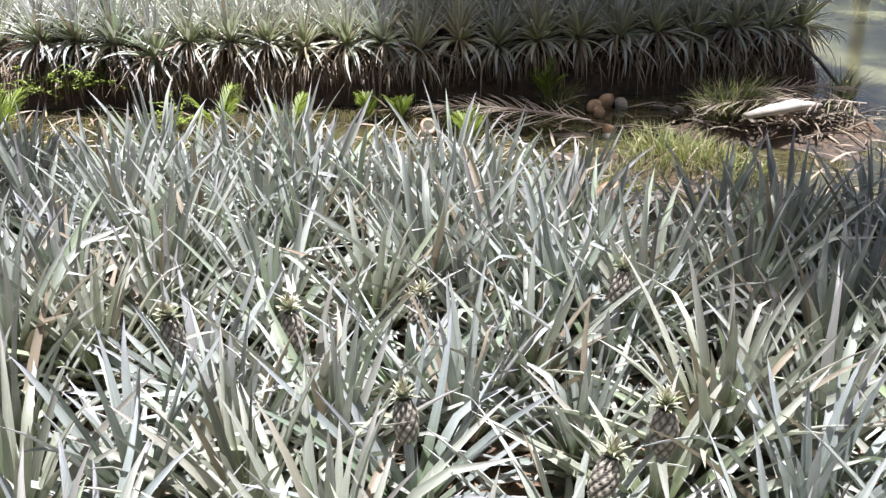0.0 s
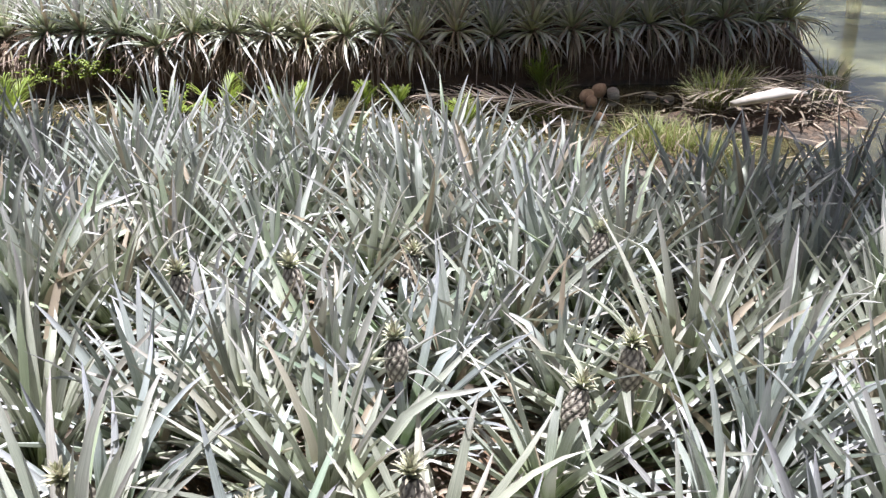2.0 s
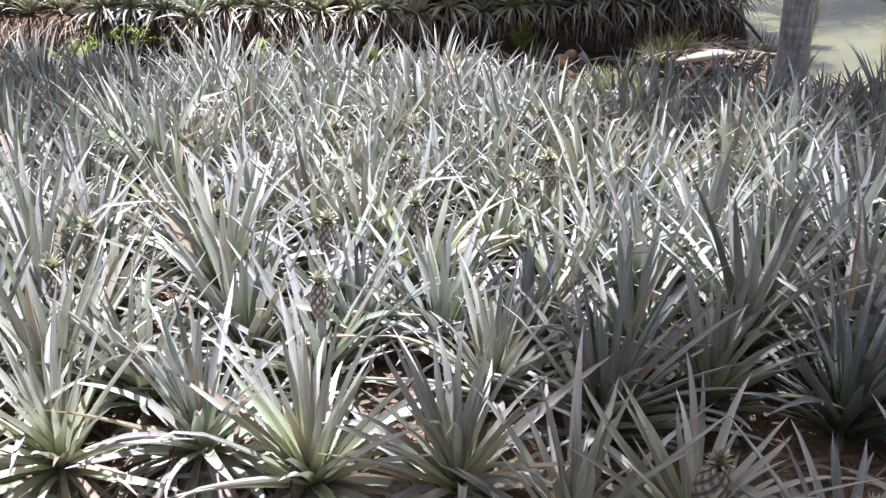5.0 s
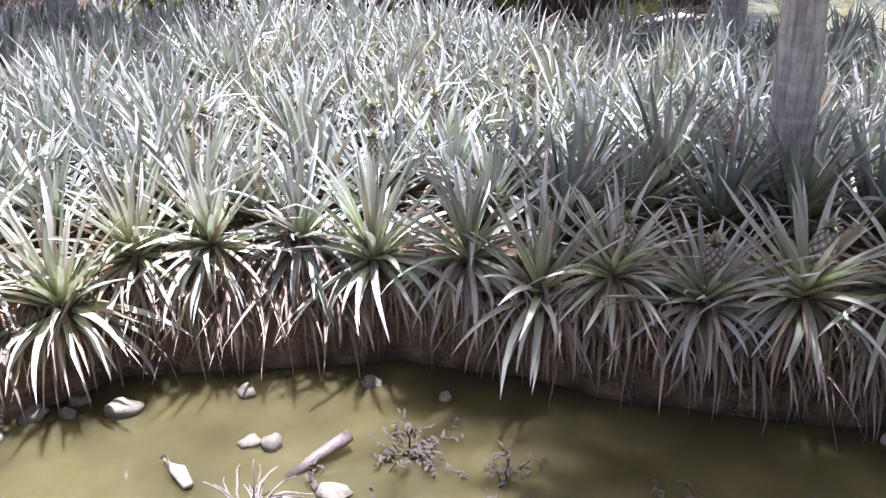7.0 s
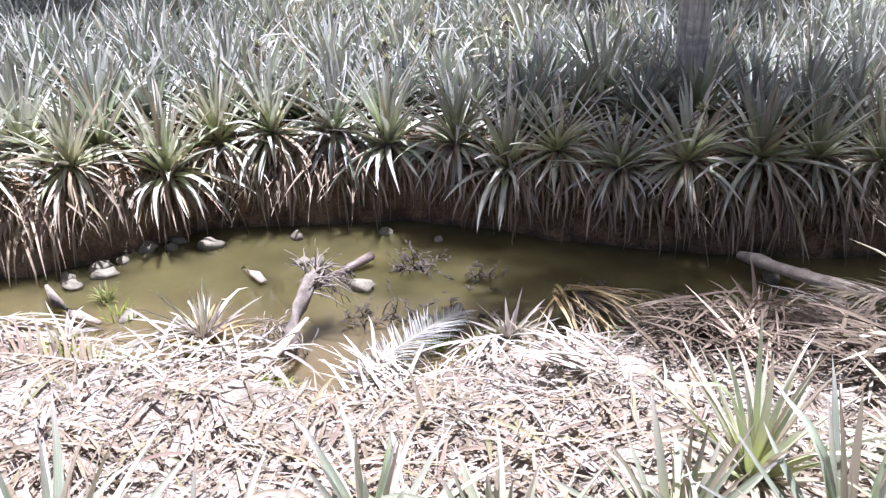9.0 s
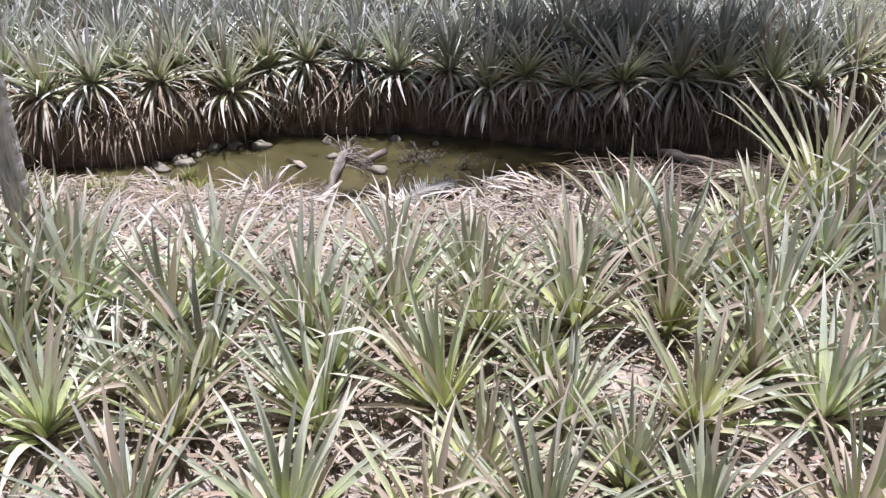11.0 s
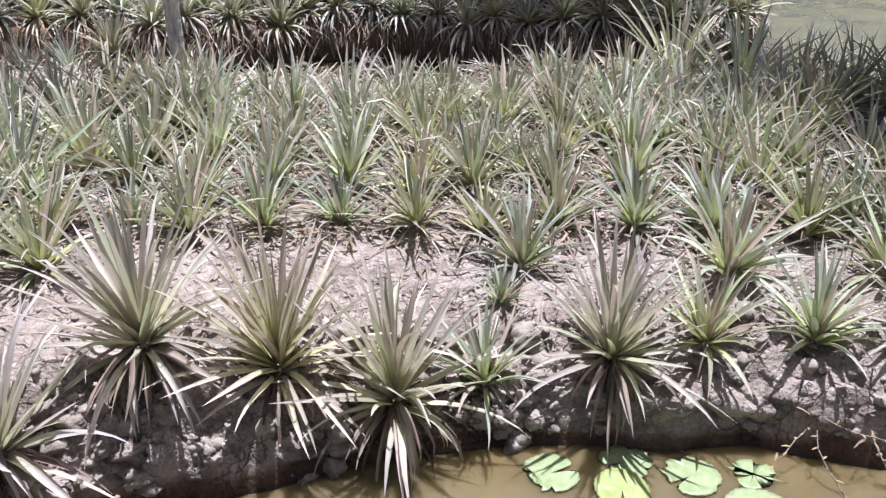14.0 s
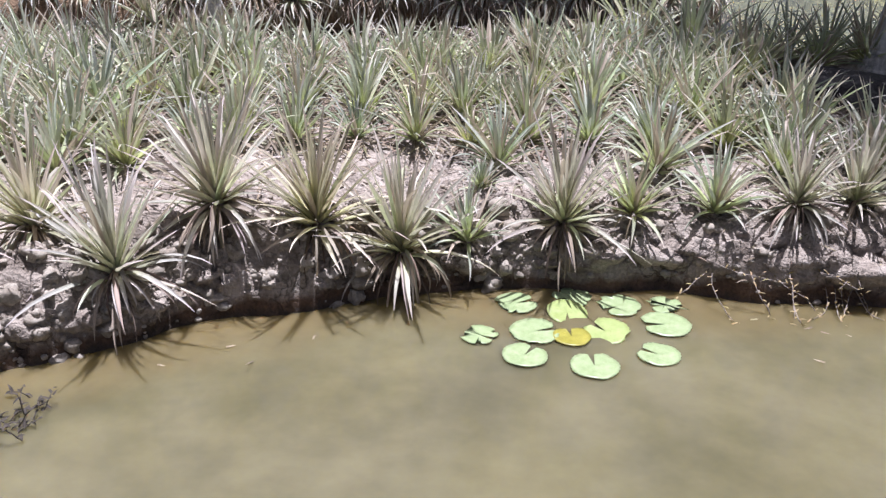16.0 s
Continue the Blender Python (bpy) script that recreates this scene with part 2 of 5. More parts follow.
    col = m.mix(1.0, col, m.ramp(fine, (0.3, (0.72,) * 3), (0.7, (1.18,) * 3)), "MULTIPLY")
    m.put(Base_Color=col, Roughness=m.add("MapRange", {"Value": damp, "To Min": 0.92, "To Max": 0.45}).outputs[0])
    m.bump(m.math("ADD", m.math("ADD", mid, m.math("MULTIPLY", fine, 0.35)), m.math("MULTIPLY", crack_line, 0.6)), 1.0, 0.06)
    return m.mat


def water_material():
    """Still, silty water: the silt gives the colour, the surface mirrors what stands over it."""
    m = Nodes("silty_water")
    p = m.place()
    sep = m.add("SeparateXYZ", {0: p})
    cloud = m.noise(1.3, 4, p)
    fine = m.noise(5.0, 4, p)
    pond = m.ramp(cloud, (0.3, (0.096, 0.086, 0.046)), (0.7, (0.158, 0.140, 0.079)))
    ditch = m.ramp(cloud, (0.3, (0.046, 0.040, 0.018)), (0.7, (0.105, 0.091, 0.040)))
    where = m.add("MapRange", {"Value": sep.outputs[1], "From Min": -8.0, "From Max": -5.0, "To Min": 0.0, "To Max": 1.0}).outputs[0]
    # over the sunk foot of the pond bank the water is shallow and warmer
    shore = m.math("MINIMUM", m.math("ADD", m.math("MULTIPLY", sep.outputs[0], 0.43), -8.36), -8.5)
    near = m.math("ADD", m.math("SUBTRACT", shore, sep.outputs[1]), m.math("MULTIPLY", m.math("SUBTRACT", cloud, 0.5), 0.5))
    shallow = m.add("MapRange", {"Value": near, "From Min": 0.0, "From Max": 0.55, "To Min": 0.65, "To Max": 0.0}).outputs[0]
    pond = m.mix(shallow, pond, (0.175, 0.122, 0.05))
    slope = m.math("ADD", sep.outputs[1], m.math("MULTIPLY", m.math("SUBTRACT", m.noise(2.2, 4, p), 0.5), 1.1))
    ditch = m.mix(m.add("MapRange", {"Value": slope, "From Min": -2.3, "From Max": -1.6, "To Min": 0.75, "To Max": 0.0}).outputs[0], ditch, (0.13, 0.095, 0.055))
    canal = m.add("MapRange", {"Value": sep.outputs[0], "From Min": 4.0, "From Max": 4.8, "To Min": 1.0, "To Max": 0.0}).outputs[0]
    col = m.mix(m.math("MULTIPLY", where, canal), pond, ditch)
    # the canal's lighter olive also paints in its bright sky reflection
    col = m.mix(m.math("SUBTRACT", 1.0, canal), col, m.ramp(cloud, (0.3, (0.17, 0.165, 0.085)), (0.7, (0.24, 0.23, 0.12))))
    col = m.mix(1.0, col, m.ramp(fine, (0.3, (0.9,) * 3), (0.7, (1.08,) * 3)), "MULTIPLY")
    m.put(Base_Color=col, Roughness=0.06, IOR=1.33, Specular_IOR_Level=0.9, Coat_Weight=0.6, Coat_Roughness=0.03, Coat_IOR=1.4, Subsurface_Weight=0.85, Subsurface_Radius=(1.0, 0.9, 0.6), Subsurface_Scale=0.14)
    m.bsdf.subsurface_method = "BURLEY"
    ripple = m.add("Mapping", {"Vector": p, "Scale": (1.0, 2.2, 1.0)})
    m.bump(m.noise(5.5, 3, ripple.outputs[0]), 0.025, 0.05)
    return m.mat


def bark_material():
    m = Nodes("palm_bark")
    w = m.own()
    sep = m.add("SeparateXYZ", {0: w})
    mid, fine = m.noise(6.0, 5, w), m.noise(60.0, 4, w)
    stretch = m.noise(3.0, 4, m.add("Mapping", {"Vector": w, "Scale": (9.0, 9.0, 1.2)}).outputs[0])
    ring = m.add("TexWave", {"Vector": w, "Scale": 3.4, "Distortion": 6.0, "Detail": 3.0, "Detail Scale": 2.0}, bands_direction="Z").outputs["Fac"]
    col = m.ramp(mid, (0.25, (0.50, 0.46, 0.42)), (0.6, (0.69, 0.645, 0.60)), (0.85, (0.78, 0.745, 0.71)))
    split = m.noise(1.0, 5, m.add("Mapping", {"Vector": w, "Scale": (38.0, 38.0, 3.2)}).outputs[0], 0.7)
    crackle = m.ramp(split, (0.34, (0.35,) * 3), (0.5, (1.0,) * 3))
    col = m.mix(1.0, col, m.ramp(stretch, (0.35, (0.72,) * 3), (0.6, (1.12,) * 3)), "MULTIPLY")
    col = m.mix(0.6, col, crackle, "MULTIPLY")
    col = m.mix(1.0, col, m.ramp(ring, (0.05, (0.9,) * 3), (0.3, (1.0,) * 3)), "MULTIPLY")
    spots = m.ramp(m.noise(17.0, 2, w), (0.62, (0, 0, 0)), (0.68, (1, 1, 1)))
    col = m.mix(m.math("MULTIPLY", spots, 0.5), col, (0.68, 0.66, 0.61))
    m.put(Base_Color=col, Roughness=0.9)
    m.bump(m.math("ADD", m.math("ADD", m.math("MULTIPLY", ring, 0.5), m.math("MULTIPLY", fine, 0.5)), m.math("ADD", stretch, m.math("MULTIPLY", split, 1.4))), 0.9, 0.018)
    return m.mat


def pad_material(name, col_a, col_b, vein):
    m = Nodes(name)
    uv = m.add("UVMap").outputs[0]
    sep = m.add("SeparateXYZ", {0: uv})
    spokes = m.math("ABSOLUTE", m.math("SINE", m.math("MULTIPLY", sep.outputs[0], 34.5)))
    lines = m.ramp(spokes, (0.0, (1, 1, 1)), (0.13, (0, 0, 0)))
    mott = m.noise(22.0, 5, m.own())
    col = m.ramp(mott, (0.3, col_a), (0.72, col_b))
    col = m.mix(m.math("MULTIPLY", lines, 0.5), col, vein)
    col = m.mix(m.math("MULTIPLY", m.ramp(m.noise(70.0, 2, m.own()), (0.68, (0, 0, 0)), (0.72, (1, 1, 1))), 0.6), col, (0.20, 0.15, 0.07))
    m.put(Base_Color=col, Roughness=0.35, Specular_IOR_Level=0.5)
    m.bump(m.math("ADD", mott, m.math("MULTIPLY", lines, -0.5)), 0.3, 0.006)
    return m.mat


def fruit_material():
    m = Nodes("pineapple_skin")
    w = m.own()
    uv = m.add("UVMap").outputs[0]
    d = m.add("SeparateXYZ", {0: uv}).outputs[0]
    col = m.ramp(d, (0.0, (0.05, 0.04, 0.03)), (0.35, (0.17, 0.14, 0.115)), (0.85, (0.50, 0.44, 0.36)))
    col = m.mix(1.0, col, m.ramp(m.noise(40, 3, w), (0.3, (0.75,) * 3), (0.7, (1.15,) * 3)), "MULTIPLY")
    m.put(Base_Color=col, Roughness=0.55)
    return m.mat


SOIL, WATER, BARK, FRUIT = soil_material(), water_material(), bark_material(), fruit_material()
PAD_GREEN = pad_material("lily_pad_green", (0.21, 0.28, 0.125), (0.33, 0.385, 0.215), (0.42, 0.465, 0.29))
PAD_LIME = pad_material("lily_pad_lime", (0.23, 0.29, 0.09), (0.33, 0.38, 0.15), (0.42, 0.46, 0.22))
PAD_YELLOW = pad_material("lily_pad_yellow", (0.22, 0.20, 0.03), (0.32, 0.29, 0.05), (0.36, 0.34, 0.11))


# ---------------------------------------------------------------- mesh helpers
class Geo:
    """Collects faces with a map; one mesh in the end."""

    def __init__(self):
        self.v, self.f, self.uv = [], [], []

    def add(self, verts, faces, uvs):
        n = len(self.v)
        self.v += [tuple(p) for p in verts]
        self.uv += uvs
        self.f += [tuple(i + n for i in face) for face in faces]

    def mesh(self, name, material, smooth=True):
        me = bpy.data.meshes.new(name)
        me.from_pydata(self.v, [], self.f)
        me.materials.append(material)
        layer = me.uv_layers.new(name="map")
        loops = np.empty(len(me.loops), dtype=np.int32)
        me.loops.foreach_get("vertex_index", loops)
        layer.data.foreach_set("uv", np.array(self.uv, dtype=np.float32)[loops].ravel())
        if smooth:
            me.polygons.foreach_set("use_smooth", np.ones(len(me.polygons), dtype=bool))
        me.update()
        return me


def part(name, geo, material, parent, label="", smooth=True):
    ob = new(name, geo.mesh(name, material, smooth))
    ob.parent = parent
    return tagged(ob, label=label)


def thing(name, label, category, m=None, group=""):
    ob = tagged(new(name), label=label, category=category, group=group)
    ob.empty_display_size = 0.1
    if m is not None:
        ob.matrix_basis = m
    return ob


def single(name, geo, material, label, category, m=None, group="", kind="", smooth=True):
    ob = tagged(new(name, geo.mesh(name, material, smooth)), label=label, category=category, group=group, kind=kind)
    if m is not None:
        ob.matrix_basis = m
    return ob


def strap(g, root, az, rise, droop, length, width, rng, fold=0.4, segs=7, twist=0.0, bend=1.4, sway=0.0, frail=0.07):
    """A strap leaf: from root it leaves at the angle rise over the level, towards az, and bows down by droop degrees on its way."""
    x, y, z = root
    verts, uvs = [], []
    step = length / segs
    side_turn = twist
    crease, kink = rng.uniform(0.4, 0.85), (rng.uniform(25, 85) if rng.random() < frail else 0.0)
    wave, start = rng.uniform(0.0, 0.09), rng.uniform(0, 6.28)
    for i in range(segs + 1):
        s = i / segs
        e = radians(max(-100.0, rise - droop * s**bend - kink * min(1.0, max(0.0, (s - crease) * segs * 0.7))))
        a = az + sway * s * s + wave * math.sin(start + 7 * s)
        ca, sn = math.cos(a), math.sin(a)
        fwd = Vector((ca * math.cos(e), sn * math.cos(e), math.sin(e)))
        side = Vector((-sn, ca, 0))
        up = side.cross(fwd) * -1
        tw = side_turn * s
        side, up = side * math.cos(tw) + up * math.sin(tw), up * math.cos(tw) - side * math.sin(tw)
        w = width * 0.5 * (0.85 + 0.15 * min(1.0, s * 5)) * (1 - s**2.1) ** 0.85
        c = Vector((x, y, z))
        if i == segs:
            verts.append(c)
            uvs.append((0.5, 1.0))
        else:
            lift = up * (w * fold * 2)
            verts += [c - side * w + lift, c, c + side * w + lift]
            uvs += [(0.0, s), (0.5, s), (1.0, s)]
        x, y, z = x + fwd.x * step, y + fwd.y * step, z + fwd.z * step
    faces = []
    for i in range(segs - 1):
        a, b = 3 * i, 3 * i + 3
        faces += [(a, a + 1, b + 1, b), (a + 1, a + 2, b + 2, b + 1)]
    a = 3 * (segs - 1)
    faces += [(a, a + 1, a + 3), (a + 1, a + 2, a + 3)]
    g.add(verts, faces, uvs)


def tube(g, points, radii, sides=8, cap=True):
    """A round bar along points."""
    pts = [Vector(p) for p in points]
    verts, uvs, faces = [], [], []
    for i, p in enumerate(pts):
        d = (pts[min(i + 1, len(pts) - 1)] - pts[max(i - 1, 0)]).normalized()
        u = d.orthogonal().normalized() if abs(d.z) < 0.9 else Vector((1, 0, 0))
        u = (u - d * u.dot(d)).normalized()
        w = d.cross(u)
        for k in range(sides):
            a = 2 * math.pi * k / sides
            verts.append(p + (u * math.cos(a) + w * math.sin(a)) * radii[i])
            uvs.append((k / sides, i / max(1, len(pts) - 1)))
    for i in range(len(pts) - 1):
        for k in range(sides):
            a, b = i * sides + k, i * sides + (k + 1) % sides
            faces.append((a, b, b + sides, a + sides))
    if cap:
        faces += [tuple(reversed(range(sides))), tuple(range(len(verts) - sides, len(verts)))]
    g.add(verts, faces, uvs)


def lump(g, centre, size, rng, rough=0.25, rings=6, sides=9, turn=0.0):
    """A stone or clod: a closed uneven ball."""
    cx, cy, cz = centre
    off = Vector((rng.uniform(-50, 50), rng.uniform(-50, 50), rng.uniform(-50, 50)))
    verts, uvs, faces = [], [], []
    for i in range(1, rings):
        for k in range(sides):
            th, ph = math.pi * i / rings, 2 * math.pi * k / sides
            d = Vector((math.sin(th) * math.cos(ph), math.sin(th) * math.sin(ph), math.cos(th)))
            r = 1 + rough * noise.noise(d * 1.3 + off) * 1.6 + rough * 0.5 * noise.noise(d * 3.1 + off)
            p = Vector((d.x * size[0], d.y * size[1], d.z * size[2])) * r
            p = Matrix.Rotation(turn, 3, "Z") @ p
            verts.append((cx + p.x, cy + p.y, cz + p.z))
            uvs.append((0.5, i / rings))
    top, low = len(verts), len(verts) + 1
    verts += [(cx, cy, cz + size[2]), (cx, cy, cz - size[2])]
    uvs += [(0.5, 0), (0.5, 1)]
    for i in range(rings - 2):
        for k in range(sides):
            a, b = i * sides + k, i * sides + (k + 1) % sides
            faces.append((a, a + sides, b + sides, b))
    for k in range(sides):
        faces.append((top, k, (k + 1) % sides))
        a = (rings - 2) * sides
        faces.append((low, a + (k + 1) % sides, a + k))
    g.add(verts, faces, uvs)


# ---------------------------------------------------------------- the ground
def lattice(x, y, seed):
    """Smooth noise between -1 and 1 on arrays."""
    xi, yi = np.floor(x).astype(np.int64), np.floor(y).astype(np.int64)
    fx, fy = x - xi, y - yi
    fx, fy = fx * fx * (3 - 2 * fx), fy * fy * (3 - 2 * fy)

    def corner(i, j):
        n = (i * 374761393 + j * 668265263 + seed * 974634777) & 0xFFFFFFFF
        n = ((n ^ (n >> 13)) * 1274126177) & 0xFFFFFFFF
        return ((n ^ (n >> 16)) & 0xFFFF) / 32767.5 - 1

    top = corner(xi, yi) * (1 - fx) + corner(xi + 1, yi) * fx
    low = corner(xi, yi + 1) * (1 - fx) + corner(xi + 1, yi + 1) * fx
    return top * (1 - fy) + low * fy


EDGE_C = ((-30, 8.95), (-5, 8.85), (-2, 8.75), (-0.5, 9.0), (1, 9.15), (2.8, 9.2), (4.2, 9.5))
EDGE_A_BACK = ((-30, 5.3), (-2, 5.2), (0.5, 4.9), (4.0, 4.9))
EDGE_A = ((-30, -1.9), (-3.4, -1.5), (-2.8, -1.45), (-2.45, -1.22), (-2.15, -0.92), (-1.85, -0.68), (-0.5, -0.52), (0.1, -0.7), (0.6, -0.92), (1.6, -1.18), (2.4, -1.2), (3.4, -0.9), (4.0, -0.3))
EDGE_B_BACK = ((-30, -2.0), (-2.6, -1.75), (-1.85, -2.15), (-1.1, -2.12), (-0.73, -2.45), (-0.3, -2.2), (0.25, -1.95), (1.9, -1.85), (4.6, -2.0))
EDGE_B = ((-30, -12.5), (-6, -11.2), (-2.13, -9.36), (-1.5, -8.95), (-0.92, -8.73), (-0.3, -8.57), (0.3, -8.45), (1.3, -8.45), (1.85, -8.58), (2.4, -8.65), (5, -8.7))


def edge(rows, x):
    return np.interp(x, [r[0] for r in rows], [r[1] for r in rows])


def ease(t):
    t = np.clip(t, 0, 1)
    return t * t * (3 - 2 * t)


def height(x, y):
    """The ground's height over the water at any place."""
    x, y = np.asarray(x, float), np.asarray(y, float)
    wob = 0.10 * lattice(x * 2.2, y * 2.2, 3) + 0.05 * lattice(x * 6, y * 6, 4)
    low = -0.28 + 0.05 * lattice(x * 1.5, y * 1.5, 5)
    rough = 0.030 * lattice(x * 5, y * 5, 6) + 0.022 * lattice(x * 11, y * 11, 7) + 0.012 * lattice(x * 23, y * 23, 8)

    share = 0.46 + 0.08 * lattice(x * 1.7, y * 0 + 3.3, 15) + 0.10 * ease((x - 0.3) / 0.8)
    lumps = (1.25 + 0.8 * ease((0.2 - x) / 0.8)) * (0.08 * (1 - 2 * np.abs(lattice(x * 4.5, y * 4.5, 21))) + 0.06 * (1 - 2 * np.abs(lattice(x * 9, y * 9, 22))))

    def bed(front, back, right, top, steep_f, steep_b, steep_r=0.35):
        """Ground that rises from its front, back and right edges over the given widths; the edges lie at the water line."""
        d_f, d_b, d_r = y - front + wob * 0.4, back - y + wob, right - x + wob
        front_up = ease((d_f + 0.35 * steep_f) / (1.35 * steep_f)) if steep_f < 0.3 else share * ease((d_f + 0.04) / 0.08) + (1 - share) * (1 - (1 - np.clip(d_f / 0.44, 0, 1)) ** 1.7)
        up = np.minimum(front_up, np.minimum(ease((d_b + 0.4 * steep_b) / (1.4 * steep_b)), ease((d_r + 0.3 * steep_r) / (1.3 * steep_r))))
        return low + (top - low) * up + (rough + (lumps * np.exp(-(np.maximum(d_f, 0) / 0.5) ** 2) if steep_f > 0.3 else 0)) * up

    c = bed(edge(EDGE_C, x), np.full_like(x, 60.0), 3.9 + 0.0 * y, 0.55, 0.22, 1.0)
    a = bed(edge(EDGE_A, x), edge(EDGE_A_BACK, x), 4.0 + 0.0 * y, 0.53, 0.24, 0.7)
    b = bed(edge(EDGE_B, x), edge(EDGE_B_BACK, x), 5.0 + 0.0 * y, 0.42, 0.34, 1.5)
    far = low + (0.5 - low) * ease((x - 7.7 + wob + 0.2) / 0.8) + rough
    # mud flats and islands in the first ditch
    mud = -0.05 + 0.05 * lattice(x * 1.3, y * 1.3, 11) + 0.04 * lattice(x * 3, y * 3, 12)
    band = ease((y - 5.0) / 0.6) * ease((8.3 - y) / 0.5) * ease((4.15 - x) / 0.5)
    mud = low + (mud - low) * band
    isle = 0.24 * np.exp(-(((x - 2.9) / 1.0) ** 2 + ((y - 7.75) / 0.45) ** 2)) + 0.12 * np.exp(-(((x - 1.6) / 0.7) ** 2 + ((y - 6.5) / 0.5) ** 2))
    mud = mud + isle * band
    # past the pond, behind the walk, a plain bank closes the water
    rear = low + (0.4 - low) * ease((-17.0 - y + wob) / 1.2)
    return np.maximum.reduce([a, b, c, far, mud, rear])


def build_ground():
    def steps(lo, hi, fine, far):
        core = list(np.arange(lo, hi + 1e-6, fine))
        out, d, p = [], fine, hi
        while p < far:
            d *= 1.5
            p += d
            out.append(p)
        back, d, p = [], fine, lo
        while p > -far:
            d *= 1.5
            p -= d
            back.append(p)
        return np.array(back[::-1] + core + out)

    xs, ys = steps(-4.4, 5.2, 0.032, 900), steps(-9.8, 9.9, 0.045, 900)
    ys = np.unique(np.concatenate([ys, np.arange(-9.6, -7.8, 0.018)]))
    gx, gy = np.meshgrid(xs, ys)
    gz = height(gx, gy)
    nx, ny = len(xs), len(ys)
    me = bpy.data.meshes.new("ground")
    idx = np.arange(nx * ny).reshape(ny, nx)
    quads = np.stack([idx[:-1, :-1], idx[:-1, 1:], idx[1:, 1:], idx[1:, :-1]], -1).reshape(-1, 4)
    me.vertices.add(nx * ny)
    me.vertices.foreach_set("co", np.stack([gx, gy, gz], -1).astype(np.float32).ravel())
    me.loops.add(quads.size)
    me.loops.foreach_set("vertex_index", quads.ravel().astype(np.int32))
    me.polygons.add(len(quads))
    me.polygons.foreach_set("loop_start", np.arange(0, quads.size, 4, dtype=np.int32))
    me.polygons.foreach_set("use_smooth", np.ones(len(quads), dtype=bool))
    me.update(calc_edges=True)
    me.materials.append(SOIL)
    tagged(new("ground", me), label="raised soil beds with cut banks, pale cracked crust, wet shade-toned foot", category="ground", kind="structure")


build_ground()
g = Geo()
n = 24
grid = [(-900 + 1800 * i / n, -900 + 1800 * j / n) for j in range(n + 1) for i in range(n + 1)]
g.add([(x, y, 0.0) for x, y in grid], [(j * (n + 1) + i, j * (n + 1) + i + 1, (j + 1) * (n + 1) + i + 1, (j + 1) * (n + 1) + i) for j in range(n) for i in range(n)], grid)
single("water", g, WATER, "still olive-brown silty water in the ditches and pond", "water", kind="structure")


def ground_z(x, y):
    return float(height(np.array([x]), np.array([y]))[0])


# ---------------------------------------------------------------- pineapple plants
GOLDEN = radians(137.508)


def rosette_rows(rng, count, length, width, inner, outer, droop_in, droop_out, stem, power=0.9, flat=0.0):
    """The leaves of one rosette, from the upright heart to the spreading outside."""
    rows = []
    for i in range(count):
        s = (i + 0.5) / count
        az = i * GOLDEN + rng.uniform(-0.25, 0.25)
        low = flat and s > 1 - flat
        if low:
            rise = outer + rng.uniform(-8, 26)
        elif flat:
            rise = inner + (max(outer, 36) - inner) * (s / (1 - flat)) ** power + rng.uniform(-9, 9)
        else:
            rise = inner + (outer - inner) * s**power + rng.uniform(-11, 9)
        ln = length * (0.62 + 0.5 * math.sin(math.pi * min(1.0, 0.22 + 0.62 * s))) * rng.uniform(0.74, 1.14)
        droop = droop_in + (droop_out - droop_in) * s + rng.uniform(-8, 16) + (rng.uniform(15, 50) if rng.random() < 0.08 else 0) + (rng.uniform(10, 62) if low else 0)
        r = 0.012 + 0.03 * s
        root = (r * math.cos(az), r * math.sin(az), stem * (1 - 0.75 * s))
        rows.append((root, az, rise, droop, ln, width * rng.uniform(0.8, 1.12), rng.uniform(-0.7, 0.7), rng.uniform(-0.45, 0.45)))
    return rows


def skirt_rows(rng, count, length, width, facing, spread):
    """Old dry leaves that hang from the foot of a plant towards facing."""
    rows = []
    for i in range(count):
        az = facing + rng.gauss(0, spread)
        root = (0.04 * math.cos(az), 0.04 * math.sin(az), 0.05 + rng.uniform(-0.02, 0.05))
        rows.append((root, az, rng.uniform(-30, 34), rng.uniform(45, 105), length * rng.uniform(0.5, 1.15), width * rng.uniform(0.7, 1.1), rng.uniform(-1.2, 1.2), rng.uniform(-0.4, 0.4)))
    return rows


def put_leaves(rows, name, material, parent, apart, rng, label="", bend=1.4, segs=7):
    frail = 0.45 if name == "dry_leaf" else 0.08
    """Hangs leaves under a plant: each as a part of its own, or joined."""
    if apart:
        for root, az, rise, droop, ln, w, tw, sw in rows:
            g = Geo()
            strap(g, root, az, rise, droop, ln, w, rng, segs=segs, twist=tw, sway=sw, bend=bend, frail=frail)
            part(name, g, material, parent, label)
    else:
        g = Geo()
        for root, az, rise, droop, ln, w, tw, sw in rows:
            strap(g, root, az, rise, droop, ln, w, rng, segs=segs, twist=tw, sway=sw, bend=bend, frail=frail)
        part({"leaf": "rosette", "dry_leaf": "dry_skirt"}[name], g, material, parent, label)


